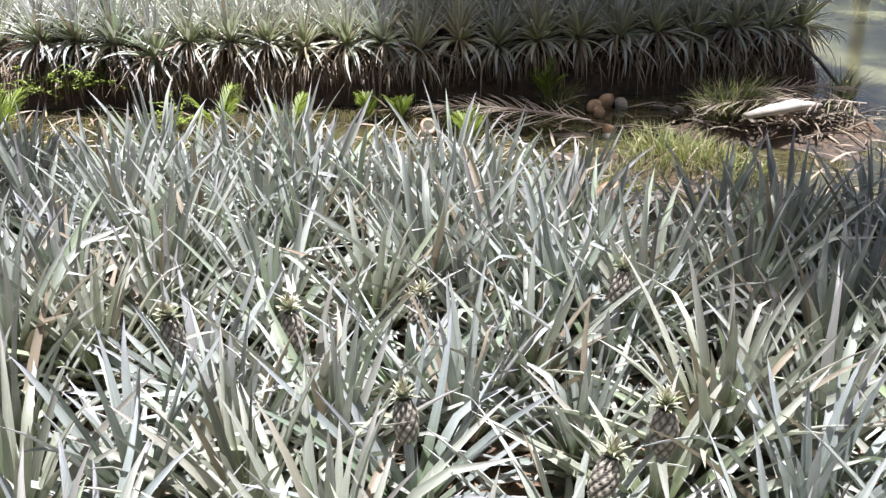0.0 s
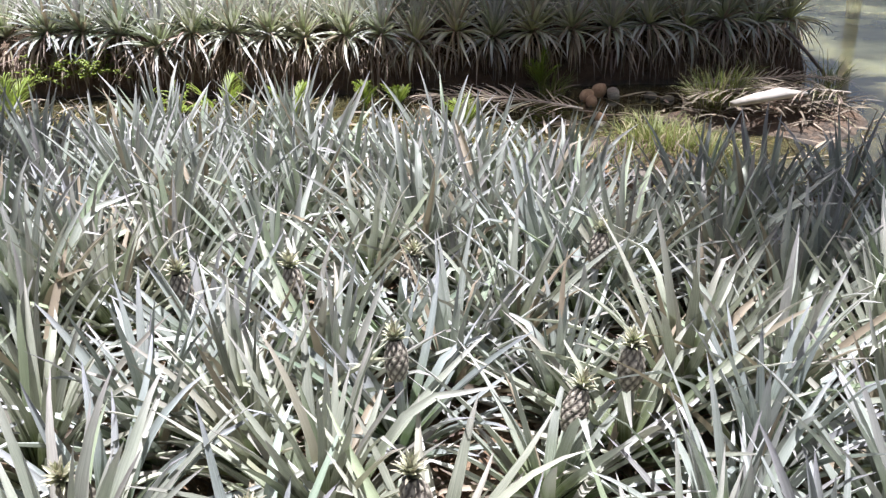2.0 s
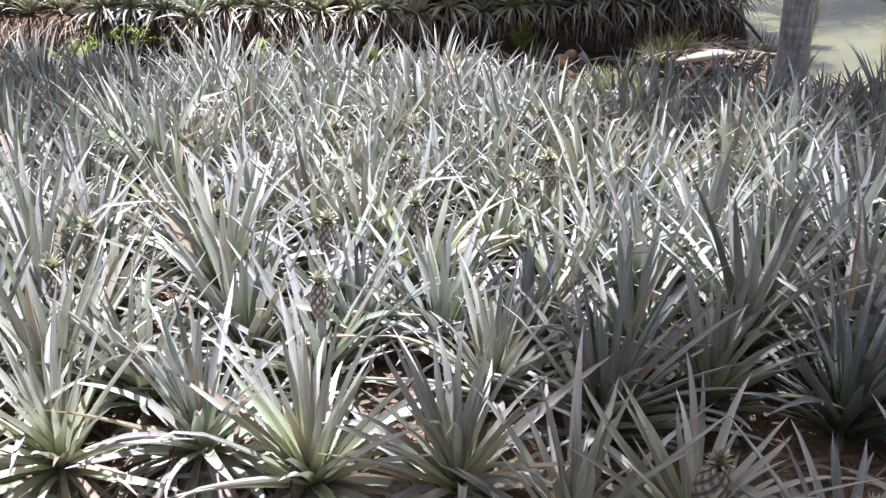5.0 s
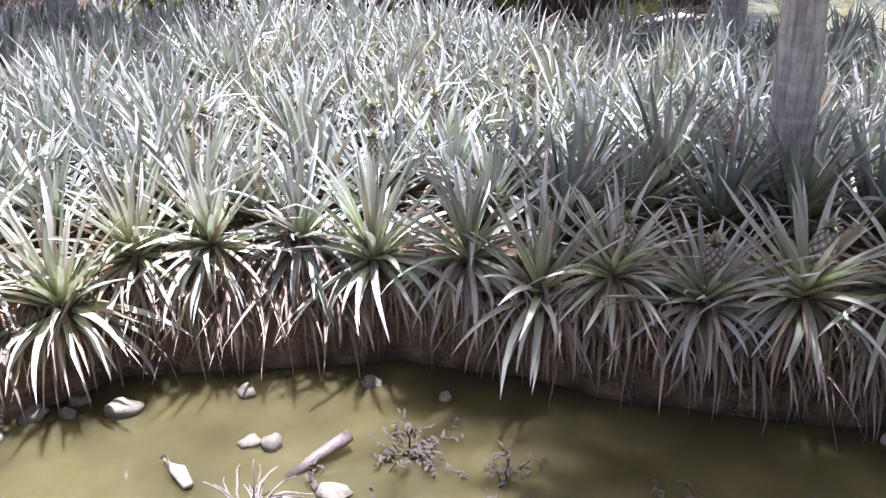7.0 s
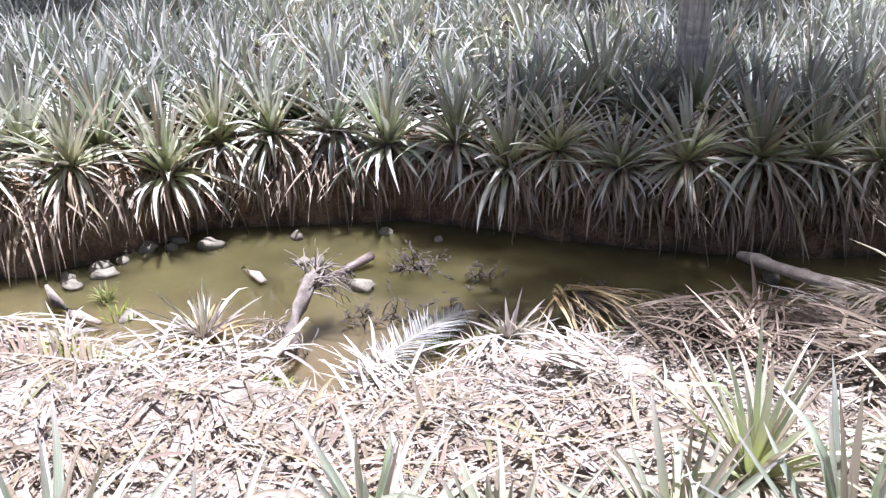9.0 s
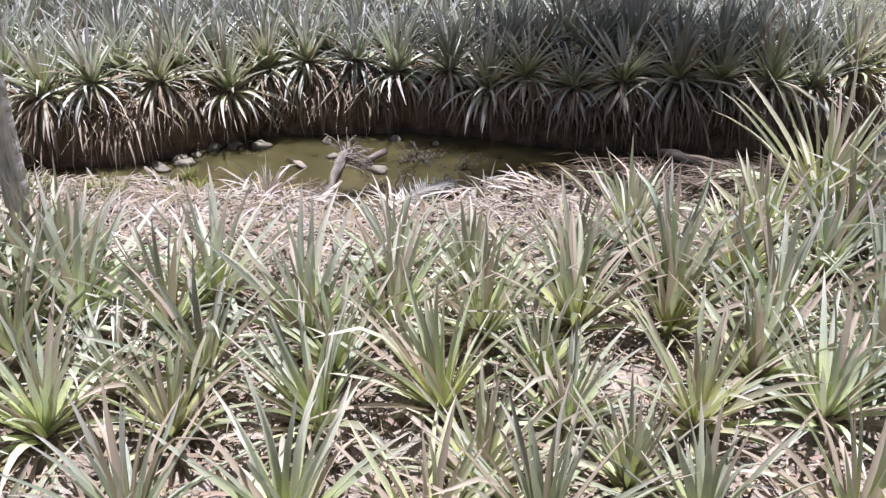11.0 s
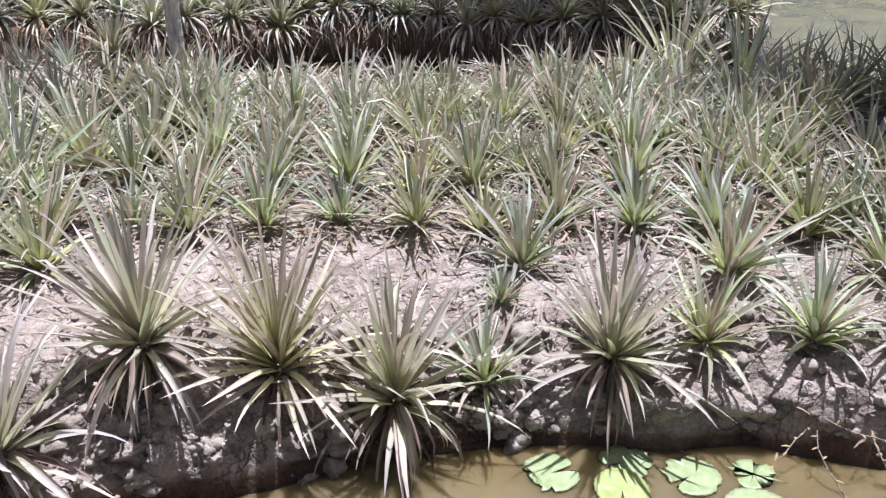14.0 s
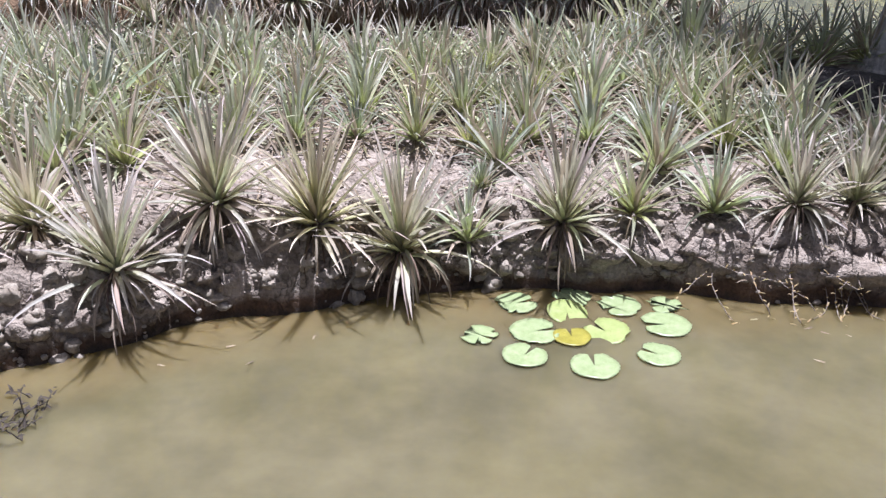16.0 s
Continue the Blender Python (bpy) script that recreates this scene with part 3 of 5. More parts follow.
def put_fruit(parent, rng, at, tall=0.14, wide=0.036, lean=0.12):
    """A ripening fruit with raised eyes in spirals, its spiky crown on top."""
    x, y, z = at
    tip = Vector((math.cos(rng.uniform(0, 6.28)) * lean, math.sin(rng.uniform(0, 6.28)) * lean, 1)).normalized()
    q = Vector((0, 0, 1)).rotation_difference(tip).to_matrix()
    g = Geo()
    rows, cols = 25, 32
    verts, uvs, faces = [], [], []
    for i in range(rows):
        s = i / (rows - 1)
        body = wide * (math.sin(math.pi * (0.1 + 0.82 * s)) ** 0.55)
        for k in range(cols):
            a = 2 * math.pi * k / cols
            eye = (abs(math.cos(4 * a + 11 * s)) * abs(math.cos(4 * a - 11 * s))) ** 0.7
            p = q @ Vector((math.cos(a) * (body + 0.006 * eye), math.sin(a) * (body + 0.006 * eye), s * tall))
            verts.append((x + p.x, y + p.y, z + p.z))
            uvs.append((eye, s))
    for i in range(rows - 1):
        for k in range(cols):
            a, b = i * cols + k, i * cols + (k + 1) % cols
            faces.append((a, b, b + cols, a + cols))
    faces += [tuple(reversed(range(cols))), tuple(range((rows - 1) * cols, rows * cols))]
    g.add(verts, faces, uvs)
    fruit = part("fruit", g, FRUIT, parent, "knobbly brown-green pineapple fruit", smooth=False)
    g = Geo()
    tube(g, [(x * 0.3, y * 0.3, 0.02), (x * 0.8, y * 0.8, z * 0.6), (x, y, z + 0.01)], [0.017, 0.015, 0.016], 7)
    part("fruit_stalk", g, LEAF_A, parent)
    g = Geo()
    top = Vector((x, y, z)) + q @ Vector((0, 0, tall * 0.96))
    for i in range(34):
        s = i / 34
        strap(g, tuple(top + Vector((0, 0, 0.02 * (1 - s)))), i * GOLDEN, 86 - 62 * s + rng.uniform(-8, 8), 8 + 22 * s, rng.uniform(0.045, 0.07), 0.016, rng, segs=4)
    part("crown", g, LEAF_CROWN, fruit, "spiky pale leaf crown")


KINDS = {
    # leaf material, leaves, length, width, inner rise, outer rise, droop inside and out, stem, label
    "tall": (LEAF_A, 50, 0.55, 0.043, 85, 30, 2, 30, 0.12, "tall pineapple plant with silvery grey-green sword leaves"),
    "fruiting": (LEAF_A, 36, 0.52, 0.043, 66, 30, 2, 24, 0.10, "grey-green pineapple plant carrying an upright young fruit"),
    "edge": (LEAF_EDGE, 66, 0.47, 0.038, 86, 4, 2, 30, 0.15, "pineapple plant on the bank edge with arching grey-green leaves"),
    "far_edge": (LEAF_EDGE, 58, 0.49, 0.042, 86, 4, 2, 30, 0.14, "pineapple plant on the far bank edge with arching grey-green leaves"),
    "edge_fruiting": (LEAF_EDGE, 60, 0.47, 0.038, 66, 4, 3, 30, 0.13, "fruiting pineapple plant on the shaded bank edge"),
    "young": (LEAF_B, 40, 0.48, 0.034, 84, 16, 2, 34, 0.07, "young pineapple plant with pale yellow-green heart on dry soil"),
    "pond": (LEAF_BF, 64, 0.53, 0.034, 86, 10, 1, 20, 0.15, "dense pineapple rosette with dry hanging leaves above the pond bank"),
}
MODELS = {}


def model(kind, variant, apart):
    """One plant of its kind, far below the ground; its copies stand in the beds."""
    key = (kind, variant, apart)
    if key in MODELS:
        return MODELS[key]
    rng = random.Random(f"{kind}{variant}")
    mat, count, length, width, inner, outer, d_in, d_out, stem, label = KINDS[kind]
    grow = rng.uniform(0.9, 1.1)
    root = thing("pineapple_plant", label, "pineapple plant", None, "pineapple plants in the beds")
    rows = rosette_rows(rng, count + rng.randint(-3, 3), length * grow, width, inner, outer, d_in, d_out, stem, {"edge": 1.15, "far_edge": 1.15, "edge_fruiting": 1.1, "pond": 1.2}.get(kind, 0.9), {"pond": 0.2, "edge": 0.42, "far_edge": 0.42, "edge_fruiting": 0.42, "young": 0.2}.get(kind, 0.0))
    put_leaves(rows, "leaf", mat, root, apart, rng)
    if kind in ("edge", "far_edge", "edge_fruiting", "pond"):
        far = 1.0 if kind == "pond" else 0.75
        put_leaves(skirt_rows(rng, 18 if kind == "pond" else 24, 0.42 if kind == "pond" else 0.46, 0.026, radians(-90), far), "dry_leaf", LEAF_DRY, root, apart, rng, "limp dry grey-tan leaf", bend=0.8)
        put_leaves(skirt_rows(rng, 1 if kind == "far_edge" else 9 if kind == "pond" else 6, 0.42, 0.027, radians(-90), far), "dry_leaf", LEAF_PALE, root, apart, rng, "limp bleached leaf", bend=0.8)
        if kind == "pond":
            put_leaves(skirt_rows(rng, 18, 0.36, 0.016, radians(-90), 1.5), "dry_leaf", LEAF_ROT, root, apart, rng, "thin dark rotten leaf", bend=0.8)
    elif kind == "tall" or kind == "fruiting":
        put_leaves(skirt_rows(rng, 7, 0.4, 0.03, 0, 9), "dry_leaf", LEAF_DRY, root, apart, rng, "limp dry grey-tan leaf", bend=0.8)
    else:
        put_leaves(skirt_rows(rng, 7, 0.28, 0.02, 0, 9), "dry_leaf", LEAF_STRAW, root, apart, rng, "limp dry straw leaf", bend=0.8)
    if "fruiting" in kind:
        bank = kind == "edge_fruiting"
        put_fruit(root, rng, (rng.uniform(-0.02, 0.02), rng.uniform(-0.02, 0.02), 0.24 if bank else 0.33), 0.17 if bank else 0.14, 0.05 if bank else 0.036)
    MODELS[key] = root
    return root


USED = set()
PLANTS = []


def plant(kind, x, y, variant, apart, rng, size=1.0, turn=None, sink=0.0, lean=(0, 0)):
    m = model(kind, variant, apart)
    if kind in ("tall", "young", "fruiting"):
        lean = (rng.gauss(0, 6), rng.gauss(0, 6))
    turn = (rng.uniform(-25, 25) if kind in ("edge", "far_edge", "edge_fruiting", "pond") else rng.uniform(0, 360)) if turn is None else turn
    place = Matrix.Translation((x, y, ground_z(x, y) - sink)) @ pose(0, 0, 0, lean[0], lean[1], 0) @ pose(0, 0, 0, 0, 0, turn)
    if (kind, variant, apart) in USED:
        ob = copy_thing(m, place)
    else:
        USED.add((kind, variant, apart))
        ob = m
        ob.matrix_basis = place
    ob.scale = (size,) * 3
    warm, tone = max(-0.07, min(0.1, rng.gauss(0.0, 0.05))) + (0.1 if kind in ("young", "edge") and rng.random() < 0.2 else 0.0), rng.uniform(0.78, 1.2) if kind == "young" else rng.uniform(0.88, 1.12)
    for leaf in ob.children:
        leaf.color = (tone * (1 + 0.55 * warm), tone * (1 + 0.2 * warm), tone * (1 - 0.9 * warm), 1)
    PLANTS.append((x, y))
    return ob


def free(x, y, gap):
    return all((x - a) ** 2 + (y - b) ** 2 > gap * gap for a, b in PLANTS)


rng = random.Random(11)
# bed A: the row on the ditch's edge
FRONT_A = ((-3.4, -1.3), (-3.05, -1.2), (-2.55, -1.02), (-2.06, -0.7), (-1.75, -0.46), (-1.4, -0.4), (-0.97, -0.3), (-0.6, -0.38), (-0.13, -0.46), (0.21, -0.6), (0.54, -0.7), (0.93, -0.84), (1.34, -0.92), (1.79, -0.95), (2.15, -0.95), (2.58, -0.95), (2.98, -0.86), (3.36, -0.68), (3.7, -0.38))
for i, (x, y) in enumerate(FRONT_A):
    bears = 10 <= i <= 12
    plant("edge_fruiting" if bears else "edge", x, y, i % 2 if bears else i % 4, -2.6 < x < 2.3, rng, 1.0 + rng.uniform(-0.08, 0.1), sink=0.0, lean=(10, 0))
for i, (x, y) in enumerate(((-3.85, -1.42), (-4.35, -1.5), (-4.85, -1.52), (-5.35, -1.55), (-5.85, -1.55), (-2.5, -0.62), (-2.95, -0.75), (-3.4, -0.82), (-3.85, -0.95), (-4.3, -1.05), (-4.8, -1.05), (-5.3, -1.1))):
    plant("edge", x, y, i % 4, False, rng, 1.05 + rng.uniform(-0.08, 0.1), lean=(8, 0))
# bed A: fruiting plants
for i, (x, y) in enumerate(((0.05, 1.25), (-0.36, 1.52), (-1.16, 1.13), (0.34, 1.5), (0.31, 2.33), (-0.27, 0.86), (-0.69, 0.77), (-0.64, 0.15), (-1.58, 0.3), (-1.62, 0.72), (-0.73, 2.05), (-1.14, 2.18), (-0.42, 2.18))):
    plant("fruiting", x, y, i % 3, True, rng, rng.uniform(0.95, 1.05))
# bed B: the row over the pond
for i, (x, y, s) in enumerate(((-2.75, -9.1, 1), (-2.3, -8.74, 0.95), (-1.82, -8.92, 1.05), (-1.36, -8.46, 1.1), (-0.78, -8.46, 1.05), (-0.29, -8.44, 1.05), (0.69, -8.24, 1.0), (2.1, -8.25, 0.8), (2.5, -8.15, 0.85))):
    plant("pond", x, y, i % 4, True, rng, s, lean=(8, 0))
for i, (x, y, s) in enumerate(((0.11, -8.32, 0.75), (1.13, -8.2, 0.85), (1.63, -8.2, 0.95), (0.34, -7.47, 0.9), (1.4, -7.55, 1.15), (-2.2, -7.5, 1.0), (-2.6, -7.7, 1.0), (2.69, -6.6, 1.1), (2.03, -7.0, 1.1), (2.9, -7.6, 1.1), (0.2, -7.9, 0.5))):
    plant("young", x, y, i % 6, True, rng, s)
ROWS_B = (
    (-6.88, (-2.35, -1.91, -1.56, -1.13, -0.69, -0.23, 0.15, 0.58, 1.04, 1.52), 0.9),
    (-6.3, (-2.1, -1.65, -1.19, -0.7, -0.26, 0.12, 0.62, 1.11, 1.6, 1.96), 1.0),
    (-5.6, (-2.14, -1.71, -1.22, -0.66, -0.19, 0.27, 0.76, 1.25, 1.77, 2.1), 1.05),
    (-4.95, (-2.3, -1.85, -1.42, -0.8, -0.44, -0.03, 0.4, 0.82, 1.3, 1.75, 2.2), 1.15),
)
for y, row, s in ROWS_B:
    for x in row:
        plant("young", x, y + rng.uniform(-0.1, 0.1), rng.randrange(6), abs(x) < 1.65 and y < -5.9, rng, s * rng.uniform(0.88, 1.12))
for x, y, s in ((2.02, -3.5, 1.45), (0.80, -4.0, 0.95), (-2.5, -4.5, 1.1), (2.45, -4.2, 1.5), (1.55, -4.0, 1.2), (0.46, -4.3, 1.0), (-0.06, -4.55, 1.1), (-1.3, -4.6, 1.2)):
    plant("young", x, y, rng.randrange(6), False, rng, s)
for x, y, s in ((-2.42, -4.72, 1.3), (-2.08, -4.75, 1.35), (-2.75, -4.8, 1.3)):
    plant("young", x, y, rng.randrange(6), False, rng, s)
# bed A: the closed rows behind; what lies far to the sides is joined
OUTER = {"tall": [], "young": []}
for r in range(14):
    y = -0.04 + 0.37 * r
    for k in range(38):
        x = -8.0 + 0.38 * k + (0.19 if r % 2 else 0) + rng.uniform(-0.07, 0.07)
        yy = y + rng.uniform(-0.09, 0.09) - max(0, x - 0.2) * 0.13 * (r < 3) - min(0.6, max(0, -1.6 - x) * 0.3) * (r < 2)
        if x > 3.75 or yy > edge(EDGE_A_BACK, x) - 0.7 - 0.9 * max(0.0, min(1.0, x + 0.2)):
            continue
        if free(x, yy, 0.28) and (x - 1.6) ** 2 + (yy - 0.1) ** 2 > 0.07:
            if abs(x + 0.1) < 2.1 and yy < 3.1:
                plant("tall", x, yy, rng.randrange(7), abs(x) < 1.2 and 0.4 < yy < 2.1, rng, rng.uniform(0.85, 1.12))
            else:
                OUTER["tall"].append((x, yy, rng.uniform(0.85, 1.12)))
# bed B: the rest of its rows
for r in range(11):
    for k in range(24):
        x, y = -6.4 + 0.47 * k + (0.23 if r % 2 else 0) + rng.uniform(-0.08, 0.08), -8.1 + 0.42 * r + rng.uniform(-0.08, 0.08)
        back = -4.55 if x < 0.6 else -3.9
        if -2.3 < x < 1.9 and y < -6.95 or x > 2.8 and -7.0 < y < -4.6 or x > 4.6 or y > back or y < edge(EDGE_B, x) + 0.3:
            continue
        if free(x, y, 0.36) and (x + 2.25) ** 2 + (y + 4.4) ** 2 > 0.06:
            size = rng.uniform(0.9, 1.1) + max(0, (y + 5.5) * 0.16) + 0.12 * max(0.0, min(1.5, abs(x) - 1.8))
            if abs(x) < 2.9:
                plant("young", x, y, rng.randrange(6), False, rng, size)
            else:
                OUTER["young"].append((x, y, size))
# bed B: fillers between its older rows
for r in range(6):
    for k in range(16):
        x, y = -2.6 + 0.34 * k + (0.17 if r % 2 else 0) + rng.uniform(-0.1, 0.1), -6.02 + 0.33 * r + rng.uniform(-0.1, 0.1)
        if x < 2.7 and y < -4.35 and free(x, y, 0.32):
            plant("young", x, y, rng.randrange(6), False, rng, rng.uniform(0.75, 1.0) + max(0.0, (y + 5.5) * 0.15))
# bed C: the edge row
x = -4.6
while x < 3.72:
    plant("far_edge", x, float(edge(EDGE_C, x)) + 0.2 + rng.uniform(-0.04, 0.08), rng.randrange(4), False, rng, rng.uniform(0.95, 1.15), lean=(8, 0))
    x += rng.uniform(0.36, 0.46)
print("plants", len(PLANTS))


def joined_field(kind, rows, label, cover=None):
    """Plants too far off to be told apart, as one mass of real leaves."""
    g = Geo()
    rng = random.Random(5)
    mat, count, length, width, inner, outer, d_in, d_out, stem, _ = KINDS[kind]
    for x, y, s in rows:
        z = ground_z(x, y)
        for root, az, rise, droop, ln, w, tw, sw in rosette_rows(rng, int(count * 0.9), length * s, width, inner, outer, d_in, d_out, stem):
            strap(g, (x + root[0], y + root[1], z + root[2]), az, rise, droop, ln, w, rng, segs=5, twist=tw, sway=sw)
    single("pineapple_field", g, cover or mat, label, "pineapple field", kind="stuff")


rows = []
for r in range(7):
    for k in range(32):
        x, y = -8.2 + 0.4 * k + (0.2 if r % 2 else 0) + rng.uniform(-0.08, 0.08), 8.95 + 0.42 * r + rng.uniform(-0.08, 0.08)
        if x < 3.62 and y > edge(EDGE_C, x) + (0.5 if x > -4.7 else 0.15):
            rows.append((x, y, rng.uniform(0.9, 1.15)))
# the brighter edge leaf paints the far rows' haze and glare
joined_field("tall", rows, "dense rows of grey-green pineapple plants on the far bed", LEAF_EDGE)
joined_field("tall", OUTER["tall"], "dense outer rows of grey-green pineapple plants")
joined_field("young", OUTER["young"], "outer rows of pale young pineapple plants")


# ---------------------------------------------------------------- palms
def frond(g, stem_g, root, az, rise, droop, length, leaflet, rng, pairs=34, hang=40, wide=0.03, segs=4, start=0.12):
    """A feather leaf: a bowed midrib in stem_g and two rows of leaflets in g."""
    pts, dirs = [], []
    p = Vector(root)
    count = 14
    for i in range(count + 1):
        s = i / count
        e = radians(rise - droop * s**1.3)
        d = Vector((math.cos(az) * math.cos(e), math.sin(az) * math.cos(e), math.sin(e)))
        pts.append(p.copy())
        dirs.append(d)
        p = p + d * (length / count)
    tube(stem_g, pts, [0.008 * length * (1 - 0.85 * i / count) + 0.002 for i in range(count + 1)], 5)
    for k in range(pairs):
        s = start + (1 - start) * (k + 0.5) / pairs
        i = min(count - 1, int(s * count))
        q = pts[i].lerp(pts[i + 1], s * count - i)
        ln = leaflet * (0.45 + 0.9 * math.sin(math.pi * min(1, 0.12 + 0.83 * s))) * rng.uniform(0.85, 1.1)
        for sgn in (-1, 1):
            a = az + sgn * radians(62 - 30 * s) + rng.uniform(-0.1, 0.1)
            e = math.degrees(math.asin(max(-1, min(1, dirs[i].z)))) * 0.6
            strap(g, tuple(q), a, e + rng.uniform(-6, 14), hang + rng.uniform(-10, 20), ln, wide, rng, segs=segs, fold=0.15)


def palm(x, y, tall, foot, top, lean, crown, rng, label, turn=0.0, head_to=(0.0, 0.0)):
    """A palm: ringed trunk with a flared foot, a head of feather leaves."""
    z = ground_z(x, y) - 0.05
    root = thing("palm_tree", label, "palm tree", pose(x, y, z))
    g = Geo()
    pts, radii = [], []
    rows = int(tall / 0.055)
    for i in range(rows + 1):
        s = i / rows
        h = s * tall
        pts.append((lean[0] * h * (1 - s) + head_to[0] * s**3, lean[1] * h * (1 - s) + head_to[1] * s**3, h))
        r = foot + (top - foot) * min(1, h / 3.0) + foot * 0.55 * math.exp(-h / 0.16)
        radii.append(r * (1 + 0.008 * (i % 2) + 0.03 * noise.noise((x * 7, y, h * 2.3))))
    tube(g, pts, radii, 20)
    part("trunk", g, BARK, root)
    head = Vector(pts[-1])
    for k in range(crown[0]):
        az = turn + k * GOLDEN + rng.uniform(-0.15, 0.15)
        rise = 75 - 95 * (k / crown[0]) + rng.uniform(-8, 8)
        g, sg = Geo(), Geo()
        frond(g, sg, tuple(head), az, rise, 55 + rng.uniform(-10, 20), crown[1] * rng.uniform(0.85, 1.1), crown[1] * 0.24, rng, wide=0.036)
        blade = part("frond", g, LEAF_PALM, root, "green feather leaf")
        part("midrib", sg, SPATHE, blade)
    return root


prng = random.Random(21)
palm(2.62, 4.55, 5.4, 0.125, 0.11, (-0.03, 0.0), (20, 2.4), prng, "slim grey palm with pale lichen spots at the bed's back edge", 0.4, (0.0, -0.35))
palm(1.62, 0.10, 8.0, 0.118, 0.10, (-0.06, 0.0), (20, 1.95), prng, "grey ringed palm trunk rising among pineapple plants", 1.0, (0.15, -0.2))
palm(-2.24, -4.40, 6.0, 0.064, 0.055, (-0.03, 0.01), (5, 0.6), prng, "thin pale palm trunk with lichen patches in the dry bed", 2.0, (-0.6, 0.2))
palm(4.36, -4.35, 5.2, 0.16, 0.12, (0.10, 0.0), (22, 2.6), prng, "stout grey palm trunk beside a mound of dark shaded ground", 0.2, (0.1, 0.5))
palm(5.3, -7.4, 6.0, 0.13, 0.11, (0.0, 0.0), (22, 2.4), prng, "leaning palm whose head shades the pond bank", 1.1, (-0.45, 0.6))
palm(-3.75, 4.1, 5.5, 0.13, 0.11, (-0.04, 0.0), (13, 2.0), prng, "grey palm trunk among the outer pineapple rows", 1.4)
palm(3.4, 10.8, 7.5, 0.14, 0.11, (0.0, 0.0), (34, 2.2), prng, "palm with a broad feathery head on the far bed", 0.7, (-0.2, -0.35))
palm(1.5, 10.7, 7.5, 0.14, 0.11, (0.02, 0.0), (34, 2.2), prng, "palm with a broad feathery head on the far bed", 1.7, (-0.45, -0.4))
palm(7.6, 13.5, 9.0, 0.14, 0.11, (0.0, 0.0), (18, 3.0), prng, "palm on the bank across the canal", 2.7)
palm(7.9, 18.0, 8.0, 0.14, 0.11, (0.03, 0.0), (18, 3.0), prng, "palm on the bank across the canal", 0.9)


# ---------------------------------------------------------------- lily pads
def lily_pad(x, y, r, notch, material, label, rng, torn=0.0, tilt=(0, 0)):
    """A round floating leaf with a wavy rim and a slit to its middle, a few millimetres thick."""
    g = Geo()
    n = 52
    half = 0.16
    verts, uvs = [], []
    seed = rng.uniform(0, 100)
    for layer in (1, 0):
        verts.append((0, 0, 0.004 * layer))
        uvs.append((0, 0))
        for ring in (0.45, 0.8, 1.0):
            for i in range(n + 1):
                a = half + (2 * math.pi - 2 * half) * i / n
                rr = r * ring
                if ring == 1.0:
                    rr *= 1 + 0.035 * (1 if i % 2 else -1) * 0.6 + 0.06 * noise.noise((math.cos(a) * 1.5, math.sin(a) * 1.5, seed))
                    bite = noise.noise((math.cos(a) * 2.6, math.sin(a) * 2.6, seed + 9))
                    rr *= 1 - torn * max(0.0, bite - 0.05) * 2.2
                    rr *= 1 - 0.18 * math.exp(-(min(i, n - i) / 2.0) ** 2)
                wave = 0.006 * ring * noise.noise((math.cos(a) * 2, math.sin(a) * 2, seed + 3)) + 0.004 * ring**3
                b = a + notch
                verts.append((rr * math.cos(b), rr * math.sin(b), 0.004 * layer + wave))
                uvs.append((a, ring))
    per = 1 + 3 * (n + 1)
    faces = []
    for layer in (0, 1):
        o = layer * per
        for i in range(n):
            tri = (o, o + 1 + i, o + 2 + i)
            faces.append(tri if layer == 0 else tri[::-1])
            for k in (0, 1):
                a = o + 1 + k * (n + 1) + i
                q = (a, a + n + 1, a + n + 2, a + 1)
                faces.append(q if layer == 0 else q[::-1])
    o = 1 + 2 * (n + 1)
    for i in range(n):
        faces.append((o + i, o + per + i, o + per + i + 1, o + i + 1))
    g.add(verts, faces, uvs)
    single("lily_pad", g, material, label, "lily pad", pose(x, y, 0.006, tilt[0], tilt[1], 0), "lily pads on the pond")


lrng = random.Random(3)
GREEN, TORN = "round green lily pad with a wavy rim floating on the pond", "small torn green lily pad floating on the pond"
for x, y, r, notch, mat, label, torn, tilt in (
    (0.39, -8.63, 0.130, 20, PAD_GREEN, TORN, 0.6, (0, 0)),
    (0.73, -8.55, 0.118, 200, PAD_GREEN, GREEN, 0.2, (0, 0)),
    (0.68, -8.74, 0.120, 265, PAD_LIME, "bright lime lily pad tilted up from the water", 0.0, (9, 4)),
    (0.99, -8.65, 0.133, 215, PAD_GREEN, GREEN, 0.3, (0, 0)),
    (1.27, -8.64, 0.105, 190, PAD_GREEN, TORN, 1.4, (0, 0)),
    (0.47, -8.96, 0.142, 12, PAD_GREEN, GREEN, 0.1, (0, 0)),
    (0.67, -9.02, 0.105, 95, PAD_YELLOW, "old yellow lily pad half under the others", 0.0, (0, 0)),
    (0.87, -8.96, 0.130, 128, PAD_LIME, "bright lime lily pad tilted up from the water", 0.1, (6, -5)),
    (1.22, -8.87, 0.143, 182, PAD_GREEN, GREEN, 0.0, (0, 0)),
    (0.16, -9.01, 0.105, 330, PAD_GREEN, TORN, 1.2, (0, 0)),
    (0.39, -9.22, 0.122, 55, PAD_GREEN, GREEN, 0.0, (0, 0)),
    (0.75, -9.32, 0.132, 92, PAD_GREEN, GREEN, 0.0, (0, 0)),
    (1.11, -9.20, 0.116, 148, PAD_GREEN, GREEN, 0.0, (0, 0)),
):
    lily_pad(x, y, r, radians(notch), mat, label, lrng, torn, tilt)


